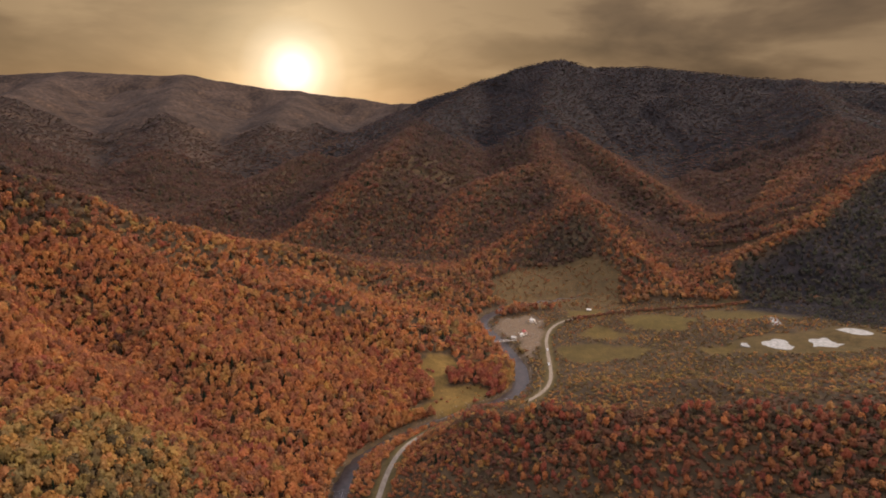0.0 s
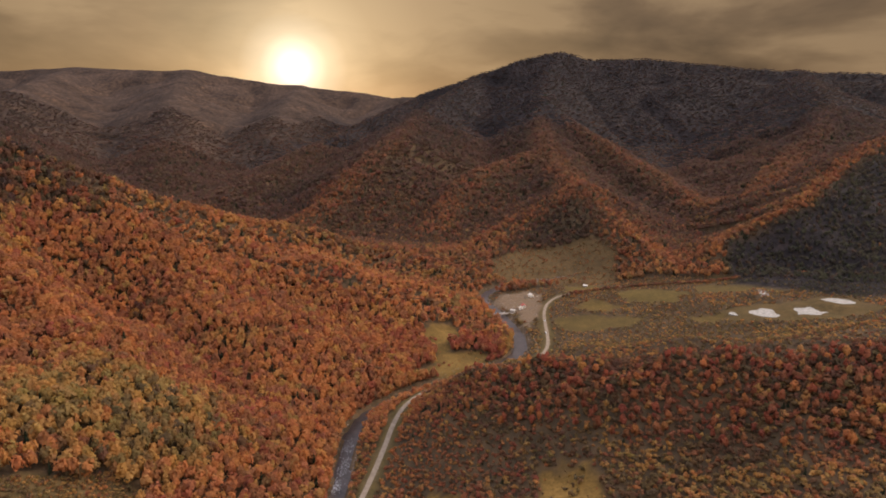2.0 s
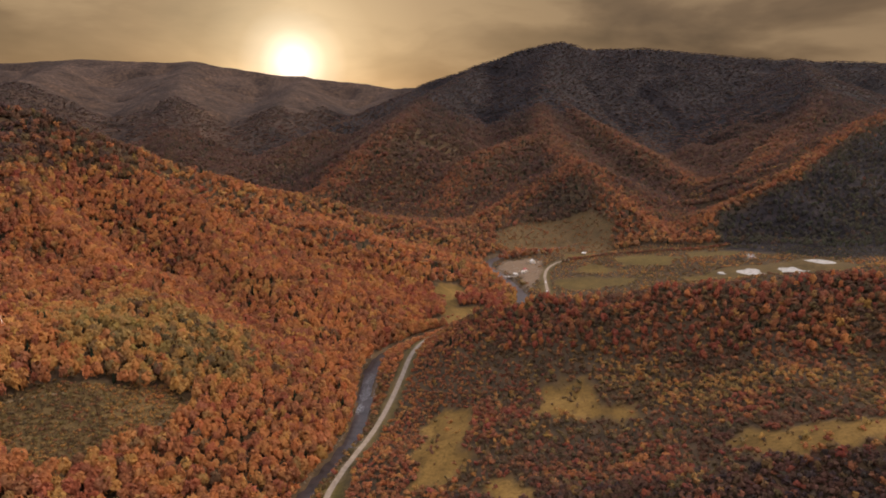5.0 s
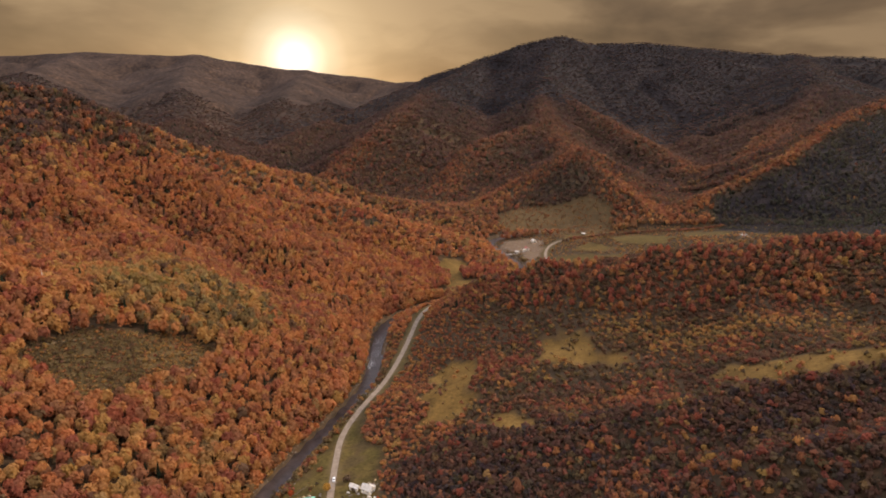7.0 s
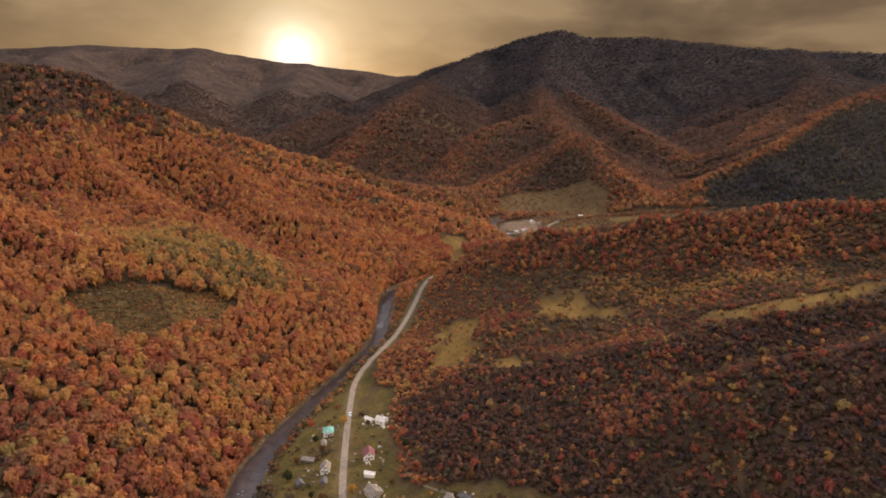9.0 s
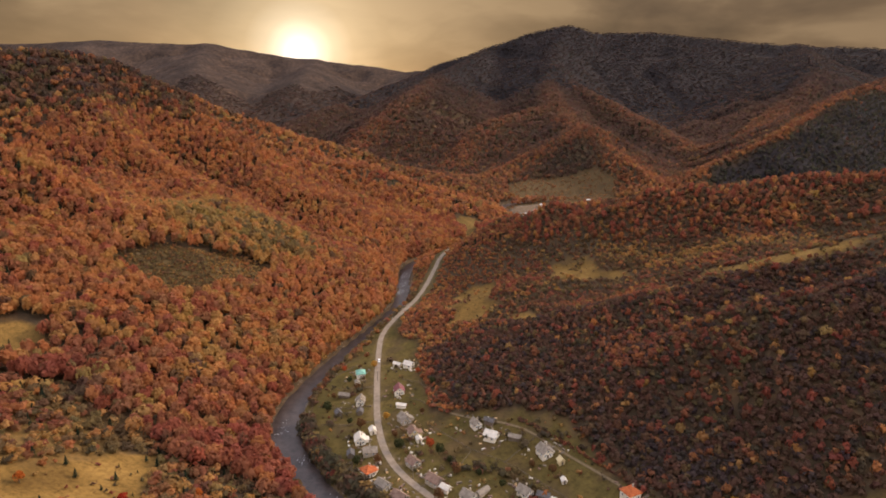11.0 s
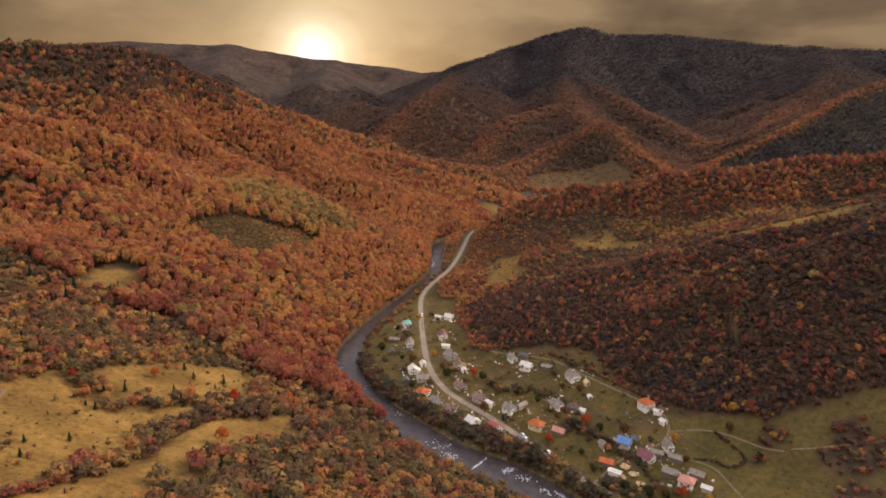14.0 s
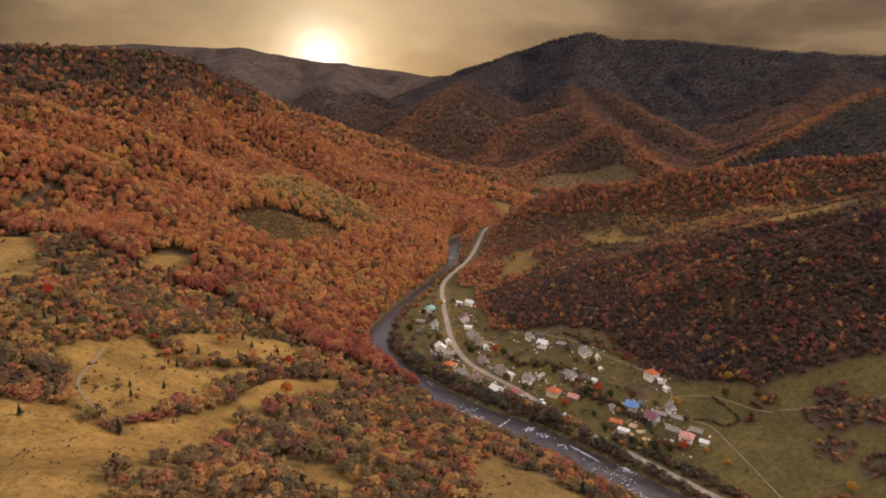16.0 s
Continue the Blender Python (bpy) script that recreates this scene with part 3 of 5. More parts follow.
river_dense, road_dense = smooth_line(RIVER, 3), smooth_line(ROAD, 3)
ribbon("water", river_dense, river_half(river_dense[:, 1]) + 1.2, river_half(river_dense[:, 1]) + 1.2, 0, WATER, "shallow dark river with rapids", "river", level=-0.3)
ribbon("road", road_dense, np.full(len(road_dense), 2.1), np.full(len(road_dense), 2.1), 0.22, ASPHALT, "pale worn asphalt country road", "road")
for track in ([(-51, 131), (-38, 113), (3, 94), (24, 68), (43, 47), (61, 22), (60, 8), (54, 0), (44, -3), (30, -8), (16, -22)],
              [(60, 8), (69, 8), (81, 4), (91, -3), (103, -14), (124, -20), (170, -22)],
              [(65, -13), (75, -19), (79, -33), (86, -54), (96, -90)],
              [(-325, 240), (-318, 253), (-304, 269), (-287, 283)],
              [(-249, 226), (-240, 245), (-233, 274), (-220, 312)],
              [(75, 646), (80, 672), (83, 705), (77, 752), (68, 815), (60, 850), (70, 880), (95, 890)],
              [(-245, -75), (-230, -120), (-210, -140), (-190, -152)]):
    line = smooth_line(track, 3)
    half = 0.7 if track[0][1] > 200 or track[0][0] < 0 else 0.48
    ribbon("dirt_track", line, np.full(len(line), half), np.full(len(line), half), 0.2, DIRT, "pale trodden dirt track through the grass", "track")


# ---- forests ----
OCTA = np.array([(1, 0, 0), (-1, 0, 0), (0, 1, 0), (0, -1, 0), (0, 0, 1), (0, 0, -1)], float)
OCTA_FACES = np.array([(4, 0, 2), (4, 2, 1), (4, 1, 3), (4, 3, 0), (5, 2, 0), (5, 1, 2), (5, 3, 1), (5, 0, 3)])


def facing(rng, way, loose):
    """A direction near the given one, and two across it."""
    face = way + rng.normal(size=3) * loose
    face /= np.linalg.norm(face)
    u = np.cross(face, rng.normal(size=3))
    u /= np.linalg.norm(u)
    return u, np.cross(face, u)


def crown_shape(rng, leaves, form="round", core=1):
    """A crown 1 high and about 1 wide on its origin: billows of leafy sprays round dense middles."""
    verts, faces, n = [], [], 0

    def clump(mid, size):
        nonlocal n
        a = np.linalg.qr(rng.normal(size=(3, 3)))[0]
        verts.append(mid + (OCTA * rng.uniform(0.8, 1.2, (6, 1))) @ a * size)
        faces.append(OCTA_FACES + n)
        n += 6

    def spray(mid, way, size, loose):
        nonlocal n
        u, w = facing(rng, way, loose)
        verts.append(np.array([mid + (u * math.cos(t) + w * math.sin(t)) * size * rng.uniform(0.65, 1.25) for t in (0.0, 2.1, 4.2)]))
        faces.append(np.array([(n, n + 1, n + 2)]))
        n += 3

    if form == "conifer":
        for c in range(max(core, 3)):
            f = (c + 0.5) / max(core, 3)
            clump(np.array([0, 0, 0.10 + 0.78 * f]), np.array((0.32, 0.32, 0.22)) * (1.1 - f))
        for c in range(leaves):
            g, turn = 1 - ((c + 0.5) / leaves) ** 1.1, c * 2.39996
            r = 0.40 * (1.02 - g)
            way = np.array([math.cos(turn), math.sin(turn), 0.35])
            spray(np.array([r * math.cos(turn), r * math.sin(turn), 0.06 + 0.92 * g]), way, 0.15 * (34 / leaves) ** 0.5, 0.3)
        return np.concatenate(verts), np.concatenate(faces)
    low, span = {"round": (0.57, (0.44, 0.44, 0.38)), "tall": (0.54, (0.36, 0.36, 0.44)), "bush": (0.36, (0.50, 0.50, 0.40))}[form]
    span = np.array(span)
    mid = np.array([0, 0, low])
    for c in range(core):
        clump(mid + rng.uniform(-0.12, 0.12, 3) * (core > 1), span * (0.82 if core == 1 else 0.62))
    lobes = int(np.clip(round(leaves / 8), 3, 11))
    each = leaves // lobes
    lobe_size = 0.62 * (5 / lobes) ** 0.30
    for k in range(lobes):
        zz, turn = 1 - 1.55 * (k + 0.5) / lobes + rng.uniform(-0.12, 0.12), k * 2.39996 + rng.uniform(-0.4, 0.4)
        out = math.sqrt(max(0, 1 - zz * zz))
        way = np.array([out * math.cos(turn), out * math.sin(turn), zz])
        centre = way * rng.uniform(0.45, 0.66)
        size = lobe_size * rng.uniform(0.8, 1.2)
        for c in range(each + (k < leaves % lobes)):
            # only the side of a billow that looks outwards carries leaves
            leaf = rng.normal(size=3)
            leaf = leaf / np.linalg.norm(leaf) + 0.75 * way + np.array((0, 0, 0.25))
            leaf /= np.linalg.norm(leaf)
            spray(mid + (centre + leaf * size * rng.uniform(0.85, 1.08)) * span, leaf, 0.19 * (34 / leaves) ** 0.42 * rng.uniform(0.75, 1.25), 0.33)
    return np.concatenate(verts), np.concatenate(faces)


def stem_shape():
    """A three-sided tapered trunk."""
    ring = [(math.cos(a), math.sin(a)) for a in (0.3, 2.4, 4.5)]
    v = np.array([(0.028 * x, 0.028 * y, -0.06) for x, y in ring] + [(0.014 * x, 0.014 * y, 0.5) for x, y in ring])
    f = np.array([(0, 1, 4), (0, 4, 3), (1, 2, 5), (1, 5, 4), (2, 0, 3), (2, 3, 5)])
    return v, f


# orange, rust, red, gold, yellow, olive, dark green, brown, bare twigs (also haze on far woods)
TINTS = np.array([(0.46, 0.184, 0.070), (0.315, 0.126, 0.067), (0.300, 0.082, 0.056), (0.49, 0.258, 0.084), (0.36, 0.230, 0.082),
                  (0.165, 0.122, 0.056), (0.074, 0.070, 0.046), (0.135, 0.074, 0.051), (0.066, 0.055, 0.056)])
BARK_TINT = np.array((0.10, 0.075, 0.055))
VALLEY = np.array([(40, 640), (75, 640), (220, 610), (420, 600), (640, 720), (640, 840), (520, 880), (420, 940), (300, 985), (140, 965), (60, 930), (20, 930), (25, 880), (70, 780), (72, 700), (40, 640)], float)


def zone_weights(x, y):
    """Shares of the tints from place to place."""
    n1, n2, n3 = soft_noise(x, y, 120, 21), soft_noise(x, y, 45, 22), soft_noise(x, y, 180, 23)
    one = np.ones(x.shape)
    w = np.stack([2.2 + n1, 1.8 * one, 0.5 + 0.9 * n2, 0.9 + 0.8 * n3, 0.25 - 0.25 * n2, 0.5 - 0.4 * n1, 0.32 - 0.25 * n1, 0.5 + 0.4 * n3, 0.02 * one], -1)

    def lean(amount, change):
        nonlocal w
        w = w + amount[:, None] * np.array(change + [0.0] * (9 - len(change)))

    lean(step(-70, 40, x) * (1 - step(560, 700, y)), [-0.9, 0.6, 0.3, -0.5, -0.1, 0.9, 0.3, 3.4])
    lean((1 - step(-60, 10, x)) * step(60, 150, y) * (1 - step(760, 900, y)), [2.2, 1.2, 0.2, 0.8, 0, -0.3, -0.12, 0])
    lean((1 - step(-60, 10, x)) * (1 - step(90, 200, y)), [0.4, 1.6, 2.8, -0.5, 0, 0, 0, 0.4])
    lean((1 - step(-110, -60, x)) * step(50, 140, y) * (1 - step(330, 420, y)), [5.0, 0.4, 0.8, 3.2, 0.6, 0.4, -0.1, -0.2])
    dark_foot = np.exp(-((x - 105) / 75) ** 2 - ((y - 95) / 60) ** 2)
    lean(dark_foot, [-1.2, 0, -0.2, -1, -0.3, 0.3, 0.9, 5.0])
    crest = np.exp(-((y - 490 + 0.42 * x) / 26) ** 2) * step(-40, 60, x) * (1 - step(420, 520, x))
    lean(crest, [0.2, 0.8, 1.2, -0.3, -0.2, 1.0, 2.2, 3.0])
    terrace = np.exp(-((y - 395 + 0.5 * x) / 28) ** 2) * step(20, 120, x)
    lean(terrace, [0.6, 0, -0.6, 2.2, 1.2, 1.2, 0, -1.5])
    gold = np.exp(-(((x + 268) / 78) ** 2 + ((y - 378) / 62) ** 2) ** 2)
    lean(gold, [-5, -3, -3, 7, 5, 9, 2.6, 1.0])
    bend = np.exp(-((x - 15) / 60) ** 2 - ((y - 665) / 55) ** 2) * (x < 70)
    lean(bend, [0.5, 2, 6, -0.5, -0.3, -0.4, -0.3, -0.3])
    red_bank = np.exp(-((x + 150) / 50) ** 2 - ((y - 30) / 70) ** 2)
    lean(red_bank, [0.6, 1.0, 3.0, -0.5, -0.3, -0.4, -0.3, 0])
    scrub = np.exp(-((x + 120) / 65) ** 2 - ((y + 110) / 60) ** 2)
    lean(scrub, [-0.6, 0.8, 0, -0.4, 0, 1.2, 0.8, 2.2])
    hedges = np.exp(-((x + 290) / 70) ** 2 - ((y - 40) / 70) ** 2)
    lean(hedges, [-0.8, 0, 0, 0.3, 0.5, 2.2, 1.8, 1.5])
    scrubland = step(0, 40, y - 520 + 0.42 * x) * step(10, 60, x) * (1 - step(700, 800, y))
    lean(scrubland, [0.2, 0.2, -0.7, 3.2, 1.6, 3.2, 0.4, 0.4])
    lean(within(x, y, VALLEY, 4.0), [-0.4, -0.3, -0.6, 1.5, 0.8, 4.4, 1.2, 2.0])
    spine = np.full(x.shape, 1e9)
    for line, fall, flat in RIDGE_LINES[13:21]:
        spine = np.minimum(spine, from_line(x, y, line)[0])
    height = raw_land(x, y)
    # orange wood on spur crests, with the light on them put into its tints
    lit_spine = (1 - step(18, 60, spine)) * step(950, 1150, y) * (1 - step(200, 330, height))
    # browner, greyer woods farther off: haze and shade put into the tints
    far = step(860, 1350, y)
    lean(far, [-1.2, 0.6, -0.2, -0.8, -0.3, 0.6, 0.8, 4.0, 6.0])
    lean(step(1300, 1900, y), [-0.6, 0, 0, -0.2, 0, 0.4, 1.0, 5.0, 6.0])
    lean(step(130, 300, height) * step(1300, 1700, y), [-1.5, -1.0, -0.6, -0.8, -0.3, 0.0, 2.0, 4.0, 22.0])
    # upper left hill: browner wood, with its shade put into the tints too
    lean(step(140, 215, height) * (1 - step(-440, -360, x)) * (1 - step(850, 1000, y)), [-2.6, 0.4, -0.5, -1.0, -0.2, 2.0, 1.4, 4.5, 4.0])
    lean(lit_spine, [2.4, 3.6, 0.4, 0.3, 0, 0.2, -0.5, -1.0, -2.5])
    # darker tints over the whole outlined slope
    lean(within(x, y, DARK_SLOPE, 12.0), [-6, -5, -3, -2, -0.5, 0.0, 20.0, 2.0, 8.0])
    # darker tints on the face between two spur crests
    dark_face = np.exp(-((x - 205) / 58) ** 2 - ((y - 1225) / 75) ** 2)
    lean(dark_face, [-2, -1, 0, -0.5, 0, 0.5, 6.0, 2.5, 4.0])
    return np.clip(w, 0.02, None)


def plant(name, x, y, height, clumps, seed, label, category="forest", pines=0.04, spread=(0.6, 0.9), forms=("round", "tall", "round"), trunks=True, tints=None, core=1):
    """Trees at the given places, all in one mesh."""
    rng = np.random.default_rng(seed)
    shapes = [crown_shape(rng, clumps, forms[i % len(forms)], core) for i in range(9)] + [crown_shape(rng, clumps, "conifer", 3)]
    z = land(x, y)
    w = zone_weights(x, y) if tints is None else np.tile(np.array(list(tints) + [0.0] * (9 - len(tints)), float), (len(x), 1))
    w = np.cumsum(w / w.sum(1, keepdims=True), 1)
    # neighbours tend to turn together
    drift = 0.5 + 0.62 * (0.6 * soft_noise(x, y, 34, 24) + 0.4 * soft_noise(x, y, 15, 25))
    own = rng.random(len(x))
    luck = np.where(rng.random(len(x)) < 0.5, own, np.clip(drift + 0.16 * (own - 0.5), 0, 1))
    pick = (luck[:, None] > w).sum(1).clip(0, 8)
    conifer = rng.random(len(x)) < pines
    alike = (0.30 + 0.3 * step(700, 1100, y) + 0.28 * step(1300, 1800, y))[:, None]
    shares = np.diff(w, axis=1, prepend=0.0)
    tint = (TINTS[pick] * (1 - alike) + (shares @ TINTS) * alike) * rng.uniform(0.88, 1.12, (len(x), 1)) * rng.uniform(0.92, 1.08, (len(x), 3))
    tint[conifer] = np.array((0.032, 0.042, 0.024)) * rng.uniform(0.7, 1.3, (conifer.sum(), 1))
    kind = np.where(conifer, 9, rng.integers(0, 9, len(x)))
    turn, wide = rng.uniform(0, 2 * np.pi, len(x)), height * rng.uniform(*spread, len(x)) * np.where(conifer, 0.62, 1)
    allv, allf, allc, base = [], [], [], 0
    for k, (sv, sf) in enumerate(shapes):
        at = np.nonzero(kind == k)[0]
        if not len(at):
            continue
        leafy = len(sv)
        if trunks:
            tv, tf = stem_shape()
            sf, sv = np.concatenate([sf, tf + leafy]), np.concatenate([sv, tv])
        c, s = np.cos(turn[at])[:, None], np.sin(turn[at])[:, None]
        vx = (sv[:, 0] * c - sv[:, 1] * s) * wide[at, None] + x[at, None]
        vy = (sv[:, 0] * s + sv[:, 1] * c) * wide[at, None] + y[at, None]
        vz = sv[:, 2] * height[at, None] + z[at, None]
        allv.append(np.stack([vx, vy, vz], -1).reshape(-1, 3))
        allf.append((sf[None] + (np.arange(len(at)) * len(sv))[:, None, None] + base).reshape(-1, 3))
        colours = np.repeat(tint[at][:, None], len(sv), 1)
        colours[:, leafy:] = BARK_TINT
        allc.append(colours.reshape(-1, 3))
        base += len(at) * len(sv)
    ob = fast_mesh(name, np.concatenate(allv), np.concatenate(allf), LEAVES)
    colour_points(ob, "tint", np.concatenate(allc))
    return tagged(ob, label, category, kind="stuff")


def scatter(x0, x1, y0, y1, gap, seed, keep):
    """Places on a loose grid, where keep allows them."""
    rng = np.random.default_rng(seed)
    gx, gy = np.meshgrid(np.arange(x0, x1, gap), np.arange(y0, y1, gap))
    x = gx.ravel() + rng.uniform(-0.48, 0.48, gx.size) * gap
    y = gy.ravel() + rng.uniform(-0.48, 0.48, gx.size) * gap
    ok = keep(x, y)
    return x[ok], y[ok]


def wooded(x, y):
    dry, green, gravel = covers(x, y)
    d, _, side = from_line(x, y, RIVER_LINE)
    r, _, _ = from_line(x, y, ROAD_LINE)
    return (dry + green + gravel < 0.3) & (d > river_half(y) + np.where(side > 0, 3.0, 1.2)) & (r > 6.5)


def riverside(x, y):
    return from_line(x, y, RIVER_LINE)[2]


def sizes(x, y, low, high, seed):
    """Heights of trees, in stands of taller and lower ones."""
    rng = np.random.default_rng(seed)
    stand = 0.5 + 0.5 * soft_noise(x, y, 42, 31)
    return low + (high - low) * (0.45 * stand + 0.55 * rng.random(len(x)))


def bushy(x, y):
    """Rough ground with bushes in groups, closed along the river."""
    dry, green, gravel = covers(x, y)
    d, _, _ = from_line(x, y, RIVER_LINE)
    group = soft_noise(x, y, 26, 75) + 0.6 * soft_noise(x, y, 11, 76)
    return (dry + green + gravel < 0.68) & (d > river_half(y) + 1.2) & (group > np.where(d < 85, -1.6, -0.85))


def tall_wood(x, y):
    """Where the left bank carries high forest, not scrub."""
    return wood_edge(x, y) > 36


left_wood = lambda x, y: wooded(x, y) & (riverside(x, y) < 0) & tall_wood(x, y) & (x > -140 - 0.75 * (y + 330))
x, y = scatter(-560, 70, 250, 740, 5.9, 1, left_wood)
plant("forest", x, y, sizes(x, y, 8.5, 15.5, 2), 46, 3, "dense orange and red autumn forest on the hillside", pines=0.025, spread=(0.54, 0.82), forms=("tall", "round", "round"), trunks=False)
x, y = scatter(-560, 70, 0, 250, 6.0, 13, left_wood)
plant("forest", x, y, sizes(x, y, 8.5, 15.0, 26), 96, 27, "orange, red and golden autumn forest above the river", pines=0.015, spread=(0.62, 0.92), forms=("round", "tall", "round"))
x, y = scatter(-450, 60, -230, 150, 4.4, 14, lambda x, y: bushy(x, y) & (riverside(x, y) < 0) & ~tall_wood(x, y))
plant("thicket", x, y, sizes(x, y, 2.4, 7.2, 15), 38, 16, "mixed brown, rust and olive autumn thicket", "thicket", 0.05, (0.85, 1.25), ("round", "bush", "round"),
      tints=[1.3, 1.6, 0.4, 1.0, 0.5, 2.2, 1.2, 2.2], trunks=False)


def sapling_wood(x, y):
    """The dark slope above the village, thick with young stems."""
    return within(x, y, SAPLINGS, 8.0, 14 * lumps(x, y)) > 0.5


SAPLINGS = np.array([(-62, 215), (-40, 120), (30, 90), (66, 20), (140, -10), (300, 0), (330, 130), (230, 185), (120, 205), (40, 225), (-10, 235), (-62, 215)], float)
right_bank = lambda x, y: wooded(x, y) & (riverside(x, y) > 0) & (x < 0.72 * (y + 330) + 20)
beyond = lambda x, y: (y > 500 - 0.42 * np.clip(x, 0, 250)) & (x > -20)
x, y = scatter(-115, 400, -120, 560, 3.9, 4, lambda x, y: right_bank(x, y) & ~sapling_wood(x, y) & ~beyond(x, y))
plant("thicket", x, y, sizes(x, y, 1.6, 5.0, 5) * (1 + 0.35 * step(400, 470, y + 0.42 * x)), 26, 6, "rust, brown and olive autumn thicket on the slope", "thicket", 0.012, (0.85, 1.3), ("round", "bush", "tall"), trunks=False)
x, y = scatter(-70, 340, -20, 240, 3.1, 20, lambda x, y: right_bank(x, y) & sapling_wood(x, y))
plant("saplings", x, y, sizes(x, y, 2.4, 5.4, 21), 20, 22, "dense dark brown and rust saplings on the slope above the village", "saplings", 0.0, (0.75, 1.15), ("tall", "round", "tall"), trunks=False,
      tints=[0.25, 1.2, 0.7, 0.2, 0.05, 0.8, 0.8, 4.0, 2.5])
x, y = scatter(-70, 340, -20, 240, 14.0, 23, lambda x, y: right_bank(x, y) & sapling_wood(x, y))
plant("thicket", x, y, sizes(x, y, 4.5, 8, 24), 46, 25, "single taller red and golden trees among the saplings", "thicket", 0.0, (0.6, 0.85), ("round", "tall"), tints=[0.7, 1.8, 1.7, 0.5, 0.3, 0.8, 0.4, 1.8])


x, y = scatter(0, 400, 300, 545, 8.5, 33, lambda x, y: right_bank(x, y) & (np.abs(y - 462 + 0.42 * x) < 48) & (soft_noise(x, y, 30, 34) > -0.35))
plant("thicket", x, y, sizes(x, y, 5.5, 10.5, 35), 44, 36, "red and orange trees standing over dark undergrowth", "thicket", 0.0, (0.5, 0.75), ("tall", "round", "tall"), tints=[1.6, 1.8, 2.0, 0.7, 0.3, 0.2, 0.2, 0.3])
# the open valley floor and the low scrub that runs down to it
valley = lambda x, y: within(x, y, VALLEY, 4.0) > 0.5
x, y = scatter(-20, 640, 330, 990, 5.3, 71, lambda x, y: wooded(x, y) & (riverside(x, y) > 0) & (valley(x, y) | (beyond(x, y) & (y < 700))) & (x < 0.72 * (y + 330) + 20)
               & (soft_noise(x, y, 34, 72) + 0.5 * soft_noise(x, y, 12, 73) > -1.05))
plant("scrub", x, y, sizes(x, y, 1.0, 3.4, 73) * np.where(y > 700, 1.0, 1.15), 10, 74, "low brown and olive scrub on the slope and the valley floor", "scrub", 0.0, (1.0, 1.7), ("bush", "round", "bush"), trunks=False)
x, y = scatter(-760, 1150, 700, 1520, 9.2, 7, lambda x, y: wooded(x, y) & ((y > 740) | (x > 70) | (x < -560)) & ~valley(x, y) & (np.abs(x + 20) < 0.82 * (y + 330)))
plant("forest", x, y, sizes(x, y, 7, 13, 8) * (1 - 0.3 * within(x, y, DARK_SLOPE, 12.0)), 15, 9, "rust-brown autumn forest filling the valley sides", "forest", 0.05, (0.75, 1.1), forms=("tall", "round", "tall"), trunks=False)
x, y = scatter(-960, -540, 180, 760, 9.0, 17, lambda x, y: wooded(x, y) & (x > -140 - 0.86 * (y + 330)) & ((x < -560) | (x < -140 - 0.75 * (y + 330))))
plant("forest", x, y, sizes(x, y, 8, 15, 18), 34, 19, "rust-coloured autumn forest along the hill crest", "forest", 0.05, (0.7, 1.0))
x, y = scatter(-2050, 2050, 1520, 2330, 13.0, 10, lambda x, y: (np.abs(x + 60) < 0.78 * (y + 250)))
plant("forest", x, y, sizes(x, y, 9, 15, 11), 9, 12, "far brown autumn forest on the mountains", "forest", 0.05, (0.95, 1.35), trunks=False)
x, y = scatter(-2500, 2900, 2330, 3690, 20.0, 28, lambda x, y: (np.abs(x + 60) < 0.73 * (y + 250)) & ((x > -900) | (y < 3100)))
plant("forest", x, y, sizes(x, y, 3.5, 6.5, 29), 7, 30, "bare grey-brown forest below the mountain's crest", "forest", 0.03, (2.6, 3.6), trunks=False)


def bank_trees():
    """Trees that lean over the water along the wooded bank."""
    rng = np.random.default_rng(81)
    p = smooth_line(RIVER, 3)
    p = p[(p[:, 1] > 60) & (p[:, 1] < 740)]
    s = np.r_[0, np.cumsum(np.hypot(*np.diff(p, axis=0).T))]
    t = np.arange(0, s[-1], 2.6)
    x, y = np.interp(t, s, p[:, 0]), np.interp(t, s, p[:, 1])
    gx, gy = np.gradient(x), np.gradient(y)
    g = np.hypot(gx, gy)
    off = river_half(y) + rng.uniform(1.6, 5.0, len(t))
    x, y = x - gy / g * off, y + gx / g * off
    ok = (from_line(x, y, RIVER_LINE)[0] > river_half(y) + 1.2) & (covers(x, y)[0] < 0.3)
    plant("riverside_trees", x[ok], y[ok], rng.uniform(4, 9, ok.sum()), 30, 82, "red and orange trees leaning over the river bank", "trees", 0.0, (0.7, 1.0), ("round", "bush", "tall"))


bank_trees()


def along(line, gap, width, seed):
    """Places scattered along a line."""
    rng = np.random.default_rng(seed)
    p = smooth_line(line, 2)
    s = np.r_[0, np.cumsum(np.hypot(*np.diff(p, axis=0).T))]
    t = np.arange(0, s[-1], gap)
    return np.interp(t, s, p[:, 0]) + rng.normal(0, width, len(t)), np.interp(t, s, p[:, 1]) + rng.normal(0, width, len(t))


def hedge(line, gap, width, low, high, seed, tints, label, clear=0.0):
    x, y = along(line, gap, width, seed)
    ok = from_line(x, y, RIVER_LINE)[0] > river_half(y) + 1.0
    ok &= from_line(x, y, ROAD_LINE)[0] > 3.6
    x, y = x[ok], y[ok]
    if not len(x):
        return
    plant("hedge", x, y, np.random.default_rng(seed).uniform(low, high, len(x)), 26, seed, label, "hedge", 0.0, (0.8, 1.25), ("bush", "round"), tints=tints)


